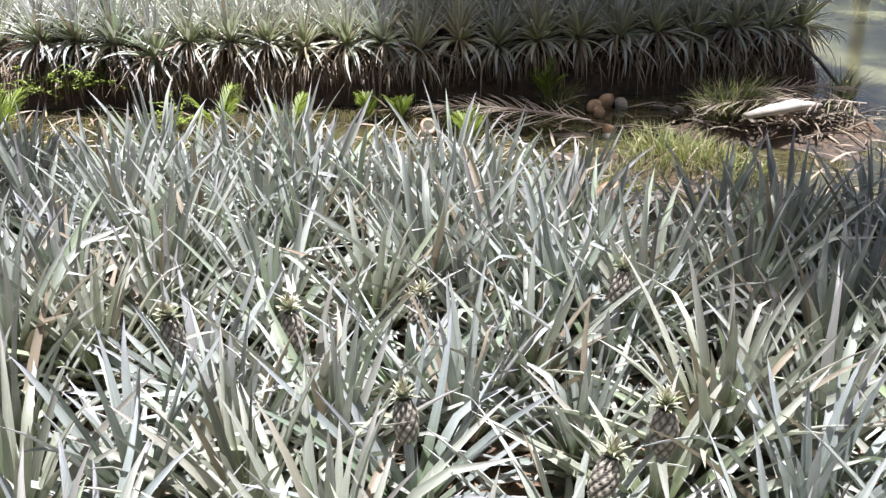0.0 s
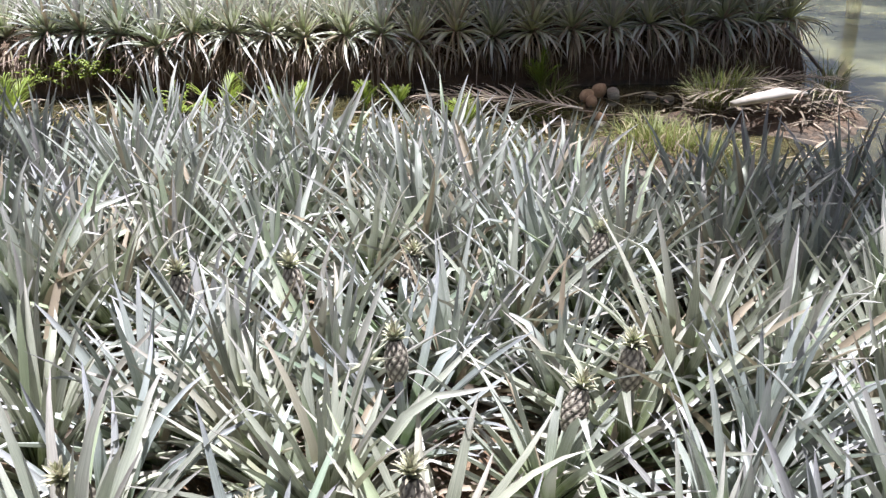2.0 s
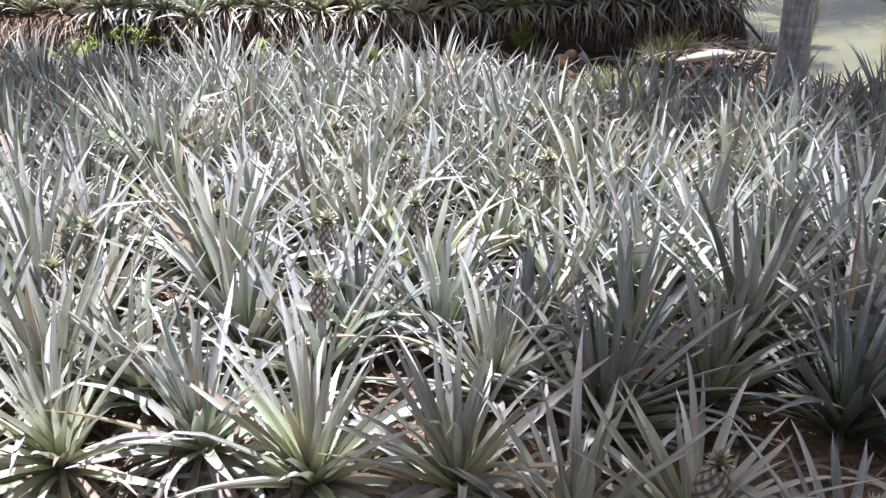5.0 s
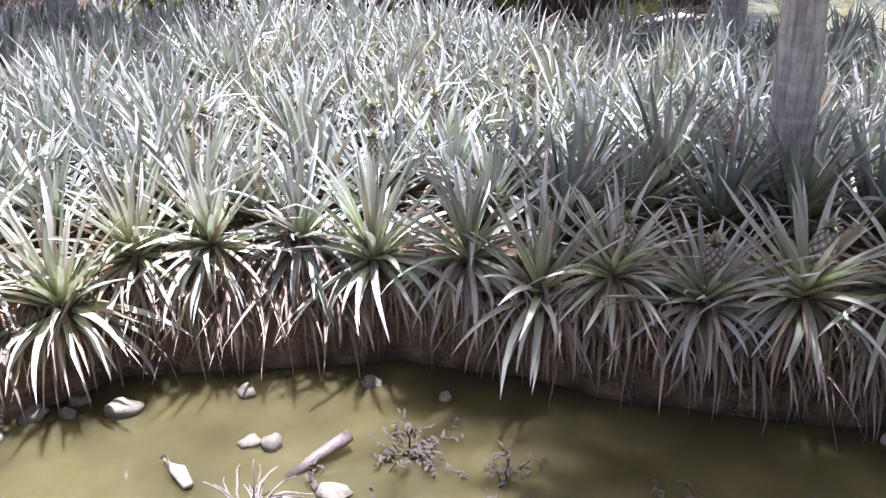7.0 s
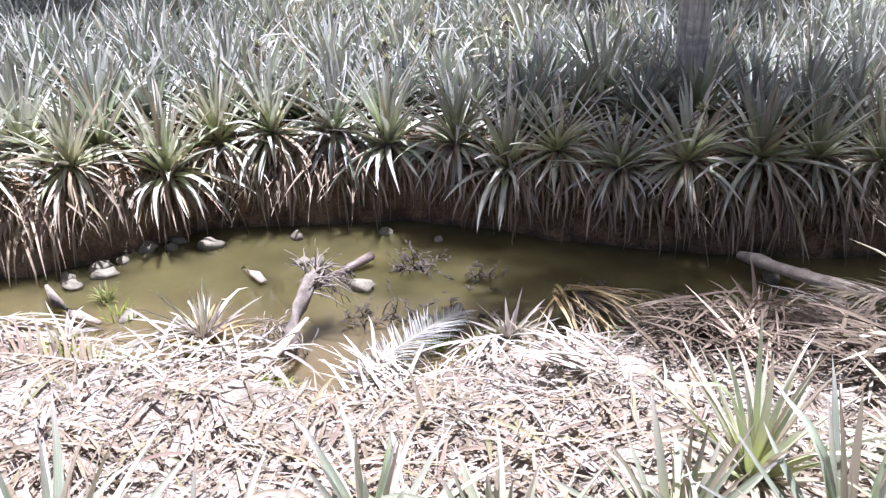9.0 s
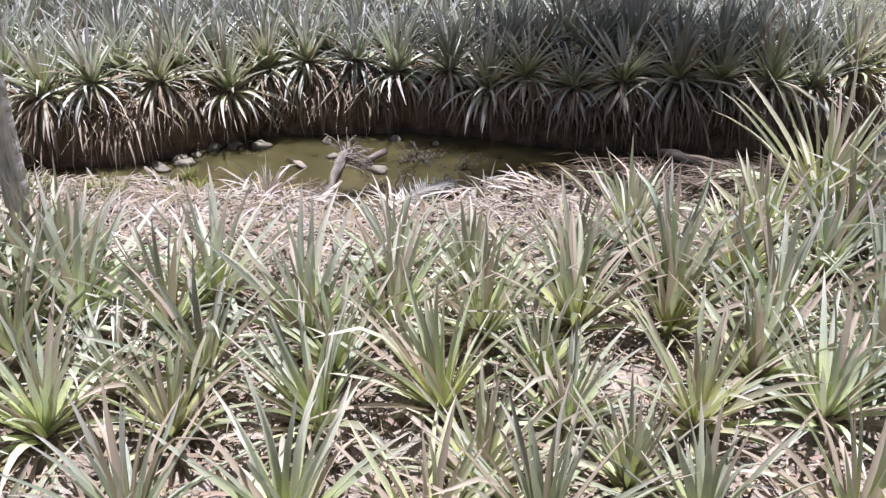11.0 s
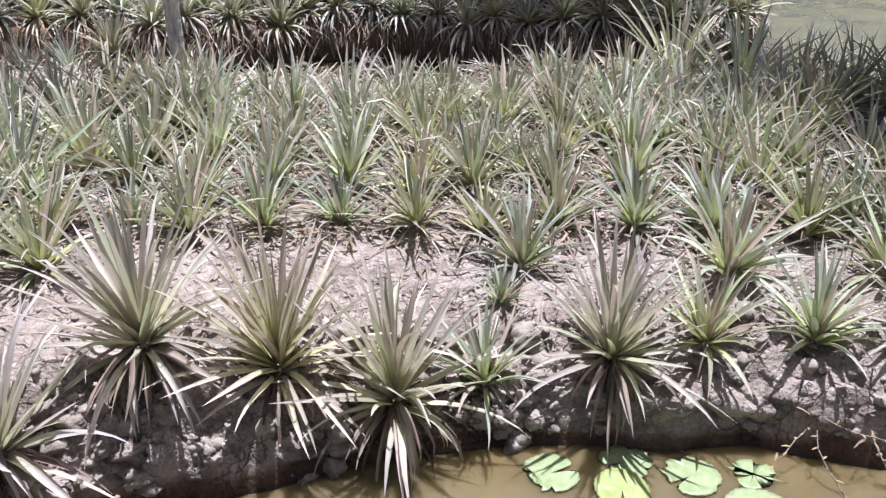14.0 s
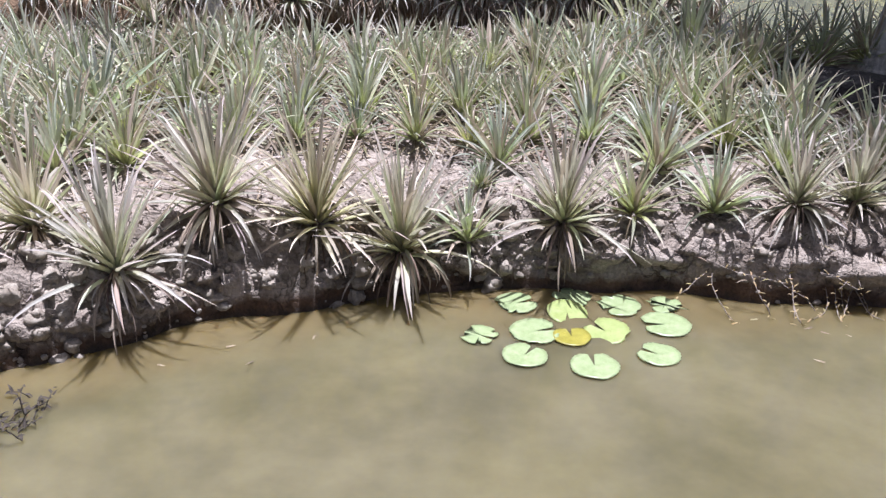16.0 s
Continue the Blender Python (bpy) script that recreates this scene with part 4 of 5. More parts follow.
def floating_leaf(x, y, length, turn, rng):
    g = Geo()
    strap(g, (-length / 2, 0, 0.004), 0.0, 1, 4, length, length * 0.3, rng, segs=5, fold=0.08, sway=rng.uniform(-0.5, 0.5))
    single("floating_leaf", g, LEAF_STRAW, "small yellowed leaf floating on the pond", "leaf", pose(x, y, 0.003, 0, 0, turn), "yellowed leaves on the pond")


for x, y in ((-1.05, -9.32), (-1.18, -9.15), (-0.75, -9.05), (-1.5, -9.35), (-0.62, -8.86), (2.1, -8.95), (2.22, -8.98), (2.02, -8.9), (1.95, -9.25), (1.75, -8.8)):
    floating_leaf(x, y, lrng.uniform(0.03, 0.07), lrng.uniform(0, 360), lrng)


# ---------------------------------------------------------------- stones, coconuts, wood
srng = random.Random(8)
for x, y, a, b, h in ((-2.54, -1.41, 0.06, 0.045, 0.03), (-2.39, -1.26, 0.065, 0.05, 0.035), (-2.28, -1.16, 0.05, 0.035, 0.03), (-2.17, -0.98, 0.07, 0.05, 0.04), (-2.02, -0.97, 0.05, 0.035, 0.03), (-1.77, -0.94, 0.085, 0.065, 0.05), (-1.21, -0.80, 0.05, 0.04, 0.04), (-1.02, -1.22, 0.05, 0.045, 0.045), (-1.12, -1.2, 0.055, 0.035, 0.03), (-0.71, -1.57, 0.075, 0.06, 0.05), (-2.01, -1.92, 0.065, 0.045, 0.03), (-1.68, -2.03, 0.08, 0.05, 0.05), (-1.7, -2.17, 0.09, 0.06, 0.05), (-2.32, -1.38, 0.075, 0.05, 0.04), (-2.46, -1.53, 0.06, 0.05, 0.035), (1.97, -1.45, 0.09, 0.05, 0.04), (1.78, -1.48, 0.08, 0.05, 0.04), (1.41, -2.42, 0.06, 0.04, 0.03), (-0.62, -0.72, 0.05, 0.04, 0.03), (-2.0, -0.86, 0.06, 0.04, 0.03), (-0.25, -0.85, 0.04, 0.03, 0.02), (1.9, 8.62, 0.08, 0.06, 0.05), (2.05, 8.5, 0.07, 0.05, 0.04), (1.2, 7.5, 0.07, 0.05, 0.04), (1.5, 8.6, 0.07, 0.06, 0.05)):
    g = Geo()
    lump(g, (0, 0, 0), (a, b, h), srng, 0.3, 8, 12)
    single("stone", g, STONE, "pale smooth stone lying in shallow ditch water", "stone", pose(x, y, max(0.0, ground_z(x, y)) + h * 0.25, 0, 0, srng.uniform(0, 180)), "stones along the ditch")


def coconut(x, y, z, r, material, label, rng):
    """A husk: three-sided egg with ridges and a stem scar."""
    g = Geo()
    rings, sides = 12, 18
    verts, uvs, faces = [], [], []
    for i in range(rings + 1):
        th = math.pi * i / rings
        for k in range(sides):
            ph = 2 * math.pi * k / sides
            rr = math.sin(th) * (1 + 0.07 * math.cos(3 * ph)) * (1 + 0.03 * noise.noise((ph * 2, th * 2, x)))
            verts.append((r * rr * math.cos(ph), r * rr * math.sin(ph), r * 1.15 * math.cos(th) + 0.15 * r * math.cos(th) ** 3))
            uvs.append((k / sides, i / rings))
    for i in range(rings):
        for k in range(sides):
            a, b = i * sides + k, i * sides + (k + 1) % sides
            faces.append((a, a + sides, b + sides, b))
    g.add(verts, faces, uvs)
    root = thing("coconut", label, "coconut", pose(x, y, z, rng.uniform(50, 120), rng.uniform(-30, 30), rng.uniform(0, 360)), "coconuts by the ditch")
    part("husk", g, material, root)
    g = Geo()
    lump(g, (0, 0, r * 1.27), (r * 0.22, r * 0.22, r * 0.07), rng, 0.2, 5, 8)
    part("stem_scar", g, HUSK_OLD, root)


for x, y, r, mat, label in ((1.35, 8.68, 0.078, HUSK, "orange-brown coconut lying on wet mud"), (1.2, 8.5, 0.07, HUSK, "brown coconut lying on wet mud"), (1.22, 8.3, 0.06, HUSK, "weathered grey-brown coconut on wet mud"), (1.5, 8.66, 0.06, HUSK_OLD, "weathered grey-brown coconut on wet mud"), (0.66, 4.32, 0.085, HUSK, "orange-brown coconut behind the pineapple rows"), (0.9, 4.18, 0.08, HUSK_OLD, "weathered grey coconut behind the pineapple rows")):
    coconut(x, y, max(0, ground_z(x, y)) + r * 0.75, r, mat, label, srng)


def half_shell(x, y, z, r, turn, label):
    """An opened coconut: a thick bowl of husk with pale flesh inside."""
    root = thing("coconut_shell", label, "coconut shell", pose(x, y, z, *turn), "coconuts by the ditch")
    for name, mat, ro, ri in (("husk", HUSK, r, r * 0.84), ("flesh", SHELL_IN, r * 0.835, r * 0.72)):
        g = Geo()
        prof = [(ro * math.sin(t), -ro * math.cos(t)) for t in np.linspace(0.02, 1.5, 9)] + [(ri * math.sin(t), -ri * math.cos(t)) for t in np.linspace(1.5, 0.02, 9)]
        verts = [(p * math.cos(a), p * math.sin(a), q) for p, q in prof for a in np.linspace(0, 2 * math.pi, 17)[:-1]]
        faces = [(i * 16 + k, i * 16 + (k + 1) % 16, (i + 1) * 16 + (k + 1) % 16, (i + 1) * 16 + k) for i in range(len(prof) - 1) for k in range(16)]
        g.add(verts, faces, [(0.5, 0.5)] * len(verts))
        part(name, g, mat, root)


half_shell(-0.47, 7.6, 0.12, 0.08, (60, 0, 20), "broken coconut half with pale inside on mud")
half_shell(0.56, 4.65, ground_z(0.56, 4.65) + 0.09, 0.1, (75, 0, 30), "broken orange coconut half behind the pineapple rows")
half_shell(1.22, 7.62, 0.07, 0.07, (50, 20, 120), "broken coconut half with pale inside on mud")


def bar(name, pts, radii, material, label, category, sides=9, flat=1.0):
    g = Geo()
    tube(g, pts, radii, sides)
    if flat != 1.0:
        mid = sum(p[2] for p in pts) / len(pts)
        g.v = [(p[0], p[1], mid + (p[2] - mid) * flat) for p in g.v]
    return single(name, g, material, label, category)


bar("stick", [(-0.92, -1.43, -0.02), (-0.8, -1.34, 0.035), (-0.67, -1.24, 0.07)], [0.022, 0.028, 0.03], WET_WOOD, "short wet brown stick slanting out of the ditch water", "stick")
bar("wood_chip", [(-1.47, -1.33, 0.03), (-1.38, -1.42, 0.035), (-1.31, -1.52, 0.02)], [0.015, 0.035, 0.025], HUSK_OLD, "flat grey chip of wood floating in the ditch", "wood chip", 9, 0.5)
bar("log", [(1.62, -1.33, 0.08), (1.70, -1.44, 0.10), (1.76, -1.52, 0.10), (1.92, -1.76, 0.14), (2.2, -2.12, 0.22)], [0.035, 0.06, 0.045, 0.05, 0.06], WOOD, "bleached grey palm stalk lying across the ditch edge", "log", 12, 0.7)
bar("plank", [(-2.56, -1.66, 0.1), (-2.42, -1.86, 0.06), (-2.27, -1.98, 0.05), (-2.1, -2.08, 0.05)], [0.012, 0.035, 0.04, 0.015], HUSK_OLD, "curved grey splinter of a palm stalk on mud", "palm stalk", 9, 0.5)
bar("spathe", [(-1.0, -2.98, 0.22), (-0.85, -3.08, 0.19), (-0.65, -3.05, 0.19), (-0.45, -2.92, 0.24)], [0.015, 0.05, 0.055, 0.02], SPATHE, "curved brown palm spathe lying on straw", "palm spathe", 10, 0.6)
bar("palm_stalk", [(-1.85, -3.02, 0.27), (-1.6, -3.08, 0.27), (-1.35, -3.05, 0.27), (-1.12, -2.96, 0.25)], [0.02, 0.045, 0.05, 0.02], HUSK_OLD, "curved grey palm stalk lying on straw", "palm stalk", 10, 0.55)
bar("palm_stalk", [(-1.12, -2.85, 0.2), (-1.02, -2.6, 0.2), (-0.93, -2.3, 0.2)], [0.04, 0.03, 0.012], WOOD, "pale dry palm stalk lying on straw", "palm stalk", 9, 0.5)
bar("palm_stalk", [(0.5, -3.05, 0.26), (0.75, -2.9, 0.28), (0.98, -2.7, 0.27)], [0.03, 0.035, 0.03], WOOD, "pale dry palm stalk lying on straw", "palm stalk", 9, 0.6)
bar("palm_stalk", [(2.3, 7.12, 0.3), (2.55, 7.22, 0.34), (2.8, 7.36, 0.35), (3.1, 7.52, 0.28)], [0.04, 0.075, 0.085, 0.03], LEAF_BLEACH, "pale dry palm stalk on the straw mound", "palm stalk", 9, 0.6)
bar("pole", [(3.45, 9.25, 0.6), (3.75, 9.22, 0.3), (4.05, 9.2, -0.03)], [0.018, 0.02, 0.018], WET_WOOD, "dark pole slanting from the bank into the water", "pole", 8)

# the uprooted stump with curling roots
wrng = random.Random(4)
stump = thing("root_stump", "uprooted bleached stump with curling thin roots in the ditch", "root stump", pose(-1.0, -2.28, 0.05))
g = Geo()
tube(g, [(-0.03, -0.1, -0.04), (-0.02, -0.02, 0.07), (0.02, 0.08, 0.17), (0.06, 0.17, 0.25), (0.1, 0.23, 0.29)], [0.04, 0.046, 0.042, 0.04, 0.025], 13)
g.v = [tuple(Vector(v) * (1 + 0.2 * noise.noise(Vector(v) * 31))) for v in g.v]
part("stem", g, ROOT, stump)
for k in range(120):
    g = Geo()
    crown_root = k < 60
    if crown_root:
        p, d = Vector((0.07, 0.19, 0.25)) + Vector((wrng.gauss(0, 0.02), wrng.gauss(0, 0.03), wrng.gauss(0, 0.02))), Vector((wrng.uniform(-0.15, 1), wrng.uniform(0.0, 0.9), wrng.uniform(-0.1, 0.75))).normalized()
    else:
        p, d = Vector((wrng.gauss(-0.14, 0.09), wrng.gauss(0.0, 0.08), wrng.uniform(0.0, 0.09))), Vector((wrng.uniform(-1, 0.8), wrng.uniform(-1, 0.7), wrng.uniform(-0.1, 0.6))).normalized()
    pts = []
    for i in range(8):
        pts.append(tuple(p))
        d = (d + Vector((wrng.uniform(-0.4, 0.4), wrng.uniform(-0.4, 0.4), wrng.uniform(-0.42, 0.08)))).normalized()
        p = p + d * (0.034 if crown_root else 0.026)
        p.z = max(p.z, -0.06)
    thick = wrng.uniform(0.0025, 0.006) if crown_root else 0.003
    tube(g, pts, [thick * (1 - i / 9) + 0.001 for i in range(8)], 5)
    part("root", g, ROOT if crown_root or k % 3 == 0 else HUSK_OLD, stump)


def sunken_brush(x, y, size, count, rng):
    """A tangle of dark rotten twigs that stands half out of the water."""
    root = thing("sunken_brush", "tangle of dark rotten twigs half sunk in the ditch", "twigs", pose(x, y, -0.02), "sunken brush in the ditch")
    lg = Geo()
    for _ in range(count):
        g = Geo()
        p = Vector((rng.gauss(0, size * 0.4), rng.gauss(0, size * 0.5), -0.02))
        d = Vector((rng.uniform(-1, 1), rng.uniform(-1, 1), rng.uniform(0.1, 0.9))).normalized()
        pts = []
        for i in range(6):
            pts.append(tuple(p))
            d = (d + Vector((rng.uniform(-0.4, 0.4), rng.uniform(-0.4, 0.4), rng.uniform(-0.35, 0.1)))).normalized()
            p = p + d * size * 0.2
            strap(lg, tuple(p), rng.uniform(0, 6.283), rng.uniform(-10, 50), 40, rng.uniform(0.02, 0.05), 0.016, rng, segs=3)
        tube(g, pts, [0.004 * (1 - i / 7) + 0.001 for i in range(6)], 5)
        part("twig", g, TWIG, root)
    tagged(part("dead_leaves", lg, TWIG, root), kind="stuff")


for x, y, size, count in ((-0.38, -1.25, 0.15, 50), (-0.02, -1.46, 0.13, 34), (0.69, -1.65, 0.10, 40), (1.17, -1.77, 0.09, 18), (-0.36, -1.92, 0.15, 34), (-0.62, -1.98, 0.14, 34), (-0.1, -2.0, 0.16, 40), (-0.8, -1.45, 0.08, 14), (-2.02, -9.85, 0.16, 26)):
    sunken_brush(x, y, size, count, wrng)


# ---------------------------------------------------------------- dry plants and litter
def dead_plant(x, y, size, material, label, rng, count=40, rise=75, low=None, loose=0.01):
    root = thing("dead_pineapple_plant", label, "dead plant", pose(x, y, max(0.0, ground_z(x, y)), 0, 0, rng.uniform(0, 360)))
    for i in range(count):
        g = Geo()
        s = i / count
        az = i * GOLDEN
        strap(g, (0.02 * math.cos(az) + rng.gauss(0, loose), 0.02 * math.sin(az) + rng.gauss(0, loose), 0.07), az, rise - (rise + 15) * s + rng.uniform(-10, 10), 10 + 45 * s, size * rng.uniform(0.6, 1.15), rng.uniform(0.018, 0.030) * (0.7 if loose > 0.05 else 1.0), rng, segs=5, twist=rng.uniform(-1.4, 1.4), sway=rng.uniform(-0.4, 0.4), frail=0.4)
        part("dry_leaf", g, low if low and s > 0.5 else material, root)


drng = random.Random(14)
dead_plant(-1.48, -2.28, 0.36, LEAF_BLEACH, "withered pineapple plant with pale upright and brown drooping leaves", drng, 60, 80, LEAF_GOLD)
dead_plant(1.38, -2.42, 0.36, LEAF_DRY, "withered grey pineapple plant with spread dry leaves", drng, 50, 80, LEAF_ROT)
dead_plant(-2.2, -2.3, 0.25, LEAF_BLEACH, "withered pineapple plant with spread straw leaves in the ditch", drng, 34, 60)
dead_plant(0.12, -2.3, 0.26, LEAF_PALE, "small withered plant with pale dry leaves", drng, 34)
for x, y, size in ((-1.28, -2.72, 0.36), (-0.52, -3.0, 0.34), (-1.55, -2.98, 0.3)):
    dead_plant(x, y, size, LEAF_BLEACH, "sun-bleached dead pineapple plant lying on the straw", drng, 44, 26, LEAF_PALE, 0.1)


def dry_frond(x, y, az, rise, droop, length, leaflet, material, label, rng, z=None, hang=20, pairs=40):
    root = thing("palm_frond", label, "palm frond", pose(x, y, (max(0, ground_z(x, y)) + 0.04) if z is None else z))
    g, sg = Geo(), Geo()
    frond(g, sg, (0, 0, 0), az, rise, droop, length, leaflet, rng, pairs, hang, 0.009 if pairs > 50 else 0.016, 4, 0.05)
    part("blade", g, material, root)
    part("midrib", sg, WOOD, root)


dry_frond(-0.62, -2.75, radians(52), 6, 14, 0.8, 0.17, LEAF_SILVER, "fallen silvery palm frond dipping into the ditch", drng, 0.13, 8, 58)
dry_frond(-1.7, -3.0, radians(170), 5, 20, 1.0, 0.3, LEAF_STRAW, "fallen dry palm frond on the muddy slope", drng)
dry_frond(2.75, -2.4, radians(168), 8, 16, 1.0, 0.22, LEAF_STRAW, "fallen dry palm frond beside the bleached stalk", drng, 0.25)
dry_frond(1.05, 7.7, radians(165), 8, 16, 1.6, 0.4, LEAF_DRY, "fallen grey palm frond across the mud", drng, 0.12)
dry_frond(3.6, 7.7, radians(185), 8, 16, 1.5, 0.4, LEAF_STRAW, "fallen straw palm frond on the mound", drng, 0.25)
dry_frond(2.2, 8.1, radians(5), 6, 14, 1.5, 0.35, LEAF_STRAW, "fallen straw palm frond on the mound", drng, 0.25)

# golden straw bundle
gold = thing("straw_bundle", "golden dry pandan straw bundle fallen over the ditch edge", "straw bundle", pose(0.5, -1.98, 0.12))
for k in range(90):
    g = Geo()
    strap(g, (drng.uniform(-0.12, 0.1), drng.uniform(-0.08, 0.06), drng.uniform(0, 0.08)), radians(drng.gauss(-58, 18)), drng.uniform(0, 24), drng.uniform(20, 60), drng.uniform(0.35, 0.65), drng.uniform(0.012, 0.024), drng, segs=6, twist=drng.uniform(-1, 1))
    part("straw", g, LEAF_GOLD if k % 3 else LEAF_STRAW, gold)


def leaf_pile(x, y, az, count, length, material, label, rng, fan=24, wide=(0.009, 0.024), heap=0.1):
    """A fallen bundle of long dead leaves, all thrown one way."""
    root = thing("dead_leaf_pile", label, "dead leaves", pose(x, y, max(0.0, ground_z(x, y)) + 0.02))
    for _ in range(count):
        g = Geo()
        strap(g, (rng.gauss(0, 0.06), rng.gauss(0, 0.06), rng.uniform(0, heap * (2.2 if material == LEAF_ROT else 1))), radians(rng.gauss(az, fan)), rng.uniform(-2, 22), rng.uniform(8, 45), length * rng.uniform(0.6, 1.15), rng.uniform(*wide), rng, segs=6, twist=rng.uniform(-1.3, 1.3), sway=rng.uniform(-0.4, 0.4), fold=0.25)
        part("dead_leaf", g, material, root)


for x, y, az, c, ln, mat, label in (
    (0.66, -2.25, -58, 34, 0.62, LEAF_DRY, "bundle of long grey dead leaves fallen down the slope"),
    (0.72, -2.42, -66, 30, 0.62, LEAF_A, "bundle of long grey-green wilted leaves fallen down the slope"),
    (0.95, -2.6, -80, 30, 0.55, LEAF_ROT, "bundle of dark rotten leaves fallen down the slope"),
    (1.05, -2.5, -95, 26, 0.5, LEAF_DRY, "bundle of brown dead leaves on the slope"),
    (1.25, -2.75, 230, 30, 0.45, LEAF_ROT, "heap of dark dead leaves on the slope"),
    (1.0, -2.72, 210, 40, 0.4, LEAF_ROT, "heap of dark dead leaves on the slope"),
    (1.35, -2.6, 250, 40, 0.4, LEAF_ROT, "heap of dark dead leaves on the slope"),
    (1.7, -2.9, 150, 30, 0.45, LEAF_DRY, "heap of grey-brown dead leaves on the slope"),
    (1.1, -3.05, 100, 30, 0.4, LEAF_DRY, "heap of grey-brown dead leaves on the slope"),
    (1.6, -3.3, 160, 30, 0.4, LEAF_ROT, "heap of dark dead leaves on the slope"),
    (2.1, -2.2, 175, 26, 0.55, LEAF_PALE, "heap of pale dead leaves on the slope"),
    (2.5, -2.55, 185, 26, 0.6, LEAF_DRY, "heap of grey dead leaves on the slope"),
    (-0.45, -3.05, 130, 24, 0.42, LEAF_BLEACH, "bundle of pale dead leaves fallen on the slope"),
    (-1.25, -2.6, 205, 26, 0.45, LEAF_BLEACH, "bundle of pale dead leaves fallen on the slope"),
    (-1.9, -2.55, 10, 22, 0.4, LEAF_PALE, "bundle of grey dead leaves fallen on the slope"),
    (0.0, -2.65, 250, 24, 0.35, LEAF_BLEACH, "bundle of pale dead leaves fallen on the slope"),
    (-2.5, -2.4, -20, 20, 0.45, LEAF_PALE, "bundle of pale dead leaves fallen on the slope"),
    (0.35, -3.2, 150, 24, 0.4, LEAF_BLEACH, "bundle of pale dead leaves fallen on the slope"),
):
    leaf_pile(x, y, az, c, ln, mat, label, drng)


def litter(name, count, area, material, label, rng, size=(0.2, 0.5), wide=(0.012, 0.03), lift=0.03, where=None, fold=0.2):
    """Loose dry blades lying about, past counting."""
    g = Geo()
    xs = [rng.uniform(area[0], area[1]) for _ in range(count)]
    ys = [rng.uniform(area[2], area[3]) for _ in range(count)]
    zs = height(np.array(xs), np.array(ys))
    for x, y, z in zip(xs, ys, zs):
        if where is not None and not where(x, y, z):
            continue
        strap(g, (x, y, max(z, 0.0) + rng.uniform(0.0, lift)), rng.uniform(0, 6.283), rng.uniform(-2, 24), rng.uniform(8, 50), rng.uniform(*size), rng.uniform(*wide), rng, segs=4, twist=rng.uniform(-1.5, 1.5), fold=fold)
    single(name, g, material, label, "leaf litter", kind="stuff")


litter("fine_straw", 3600, (-4.2, 3.6, -4.3, -1.95), LEAF_STRAW, "fine broken straw over the muddy slope", drng, size=(0.06, 0.25), wide=(0.003, 0.009), lift=0.07, where=lambda x, y, z: z > 0.0 and not (0.72 < x < 1.75 and -3.15 < y < -2.2))
litter("straw_litter", 2600, (-4.2, 3.6, -4.2, -2.0), LEAF_PALE, "thick pale straw and dead leaves on the muddy slope", drng, size=(0.06, 0.28), wide=(0.006, 0.018), lift=0.06, where=lambda x, y, z: z > 0.0 and not (0.72 < x < 1.75 and -3.15 < y < -2.2))
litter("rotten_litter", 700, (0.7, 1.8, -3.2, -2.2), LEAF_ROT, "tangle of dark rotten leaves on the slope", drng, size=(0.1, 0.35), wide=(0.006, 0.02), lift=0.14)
litter("straw_litter", 900, (1.6, 4.0, 7.0, 8.5), LEAF_STRAW, "heap of straw and split palm leaves on the mud island", drng, lift=0.12, where=lambda x, y, z: z > 0.05)
# the dark leaf tone here paints the shade in the gaps between plants
litter("dead_leaf_litter", 2200, (-4, 3.9, -0.4, 5.0), LEAF_ROT, "dead leaves under the pineapple rows, toned dark for the shaded gaps", drng, lift=0.12, where=lambda x, y, z: z > 0.35)
litter("dead_leaf_litter", 4200, (-3.6, 3.5, -7.1, -3.2), LEAF_STRAW, "dead pale leaves lying under the young pineapple rows", drng, size=(0.1, 0.32), wide=(0.008, 0.022), lift=0.05)
litter("dead_leaf_litter", 1000, (-3.2, 3.5, -8.6, -6.9), LEAF_STRAW, "scattered dead leaves on the dry crust", drng, size=(0.05, 0.22), wide=(0.006, 0.016), lift=0.015, where=lambda x, y, z: z > 0.1)
litter("brown_leaf_litter", 3600, (-3.6, 3.5, -7.2, -3.6), LEAF_DRY, "brown dead leaf scraps between the young rows", drng, size=(0.08, 0.28), wide=(0.008, 0.022), lift=0.05, where=lambda x, y, z: z > 0.3)
litter("mud_litter", 500, (-5, 4, 5.2, 8.7), LEAF_DRY, "dead leaves lying on the ditch mud", drng, lift=0.04)


def curtain(name, rows, x0, x1, material, label, rng, count, drop=(0.2, 0.5), inset=0.1):
    """Dry leaves and root threads that hang down the cut bank."""
    g = Geo()
    for _ in range(count):
        x = rng.uniform(x0, x1)
        y = float(edge(rows, x)) + inset + rng.uniform(-0.05, 0.12)
        z = min(0.5, ground_z(x, y + 0.12)) + rng.uniform(-0.15, 0.06)
        strap(g, (x, y, z), radians(-90) + rng.gauss(0, 0.5), rng.uniform(-60, 10), rng.uniform(20, 80), rng.uniform(*drop), rng.uniform(0.006, 0.026), rng, segs=5, twist=rng.uniform(-1.5, 1.5), bend=0.6, frail=0.3)
    single(name, g, material, label, "hanging leaves", kind="stuff")


curtain("hanging_dry_leaves", EDGE_A, -3.6, 3.8, LEAF_DRY, "curtain of dry leaves hanging down the cut bank", drng, 1500, (0.2, 0.5))
curtain("hanging_dry_leaves", EDGE_C, -6.0, 3.8, LEAF_DRY, "curtain of dry leaves hanging down the far bank", drng, 900)

# the pond bank: bulging crust over a dark recess, crumbled clods in front
crng = random.Random(2)


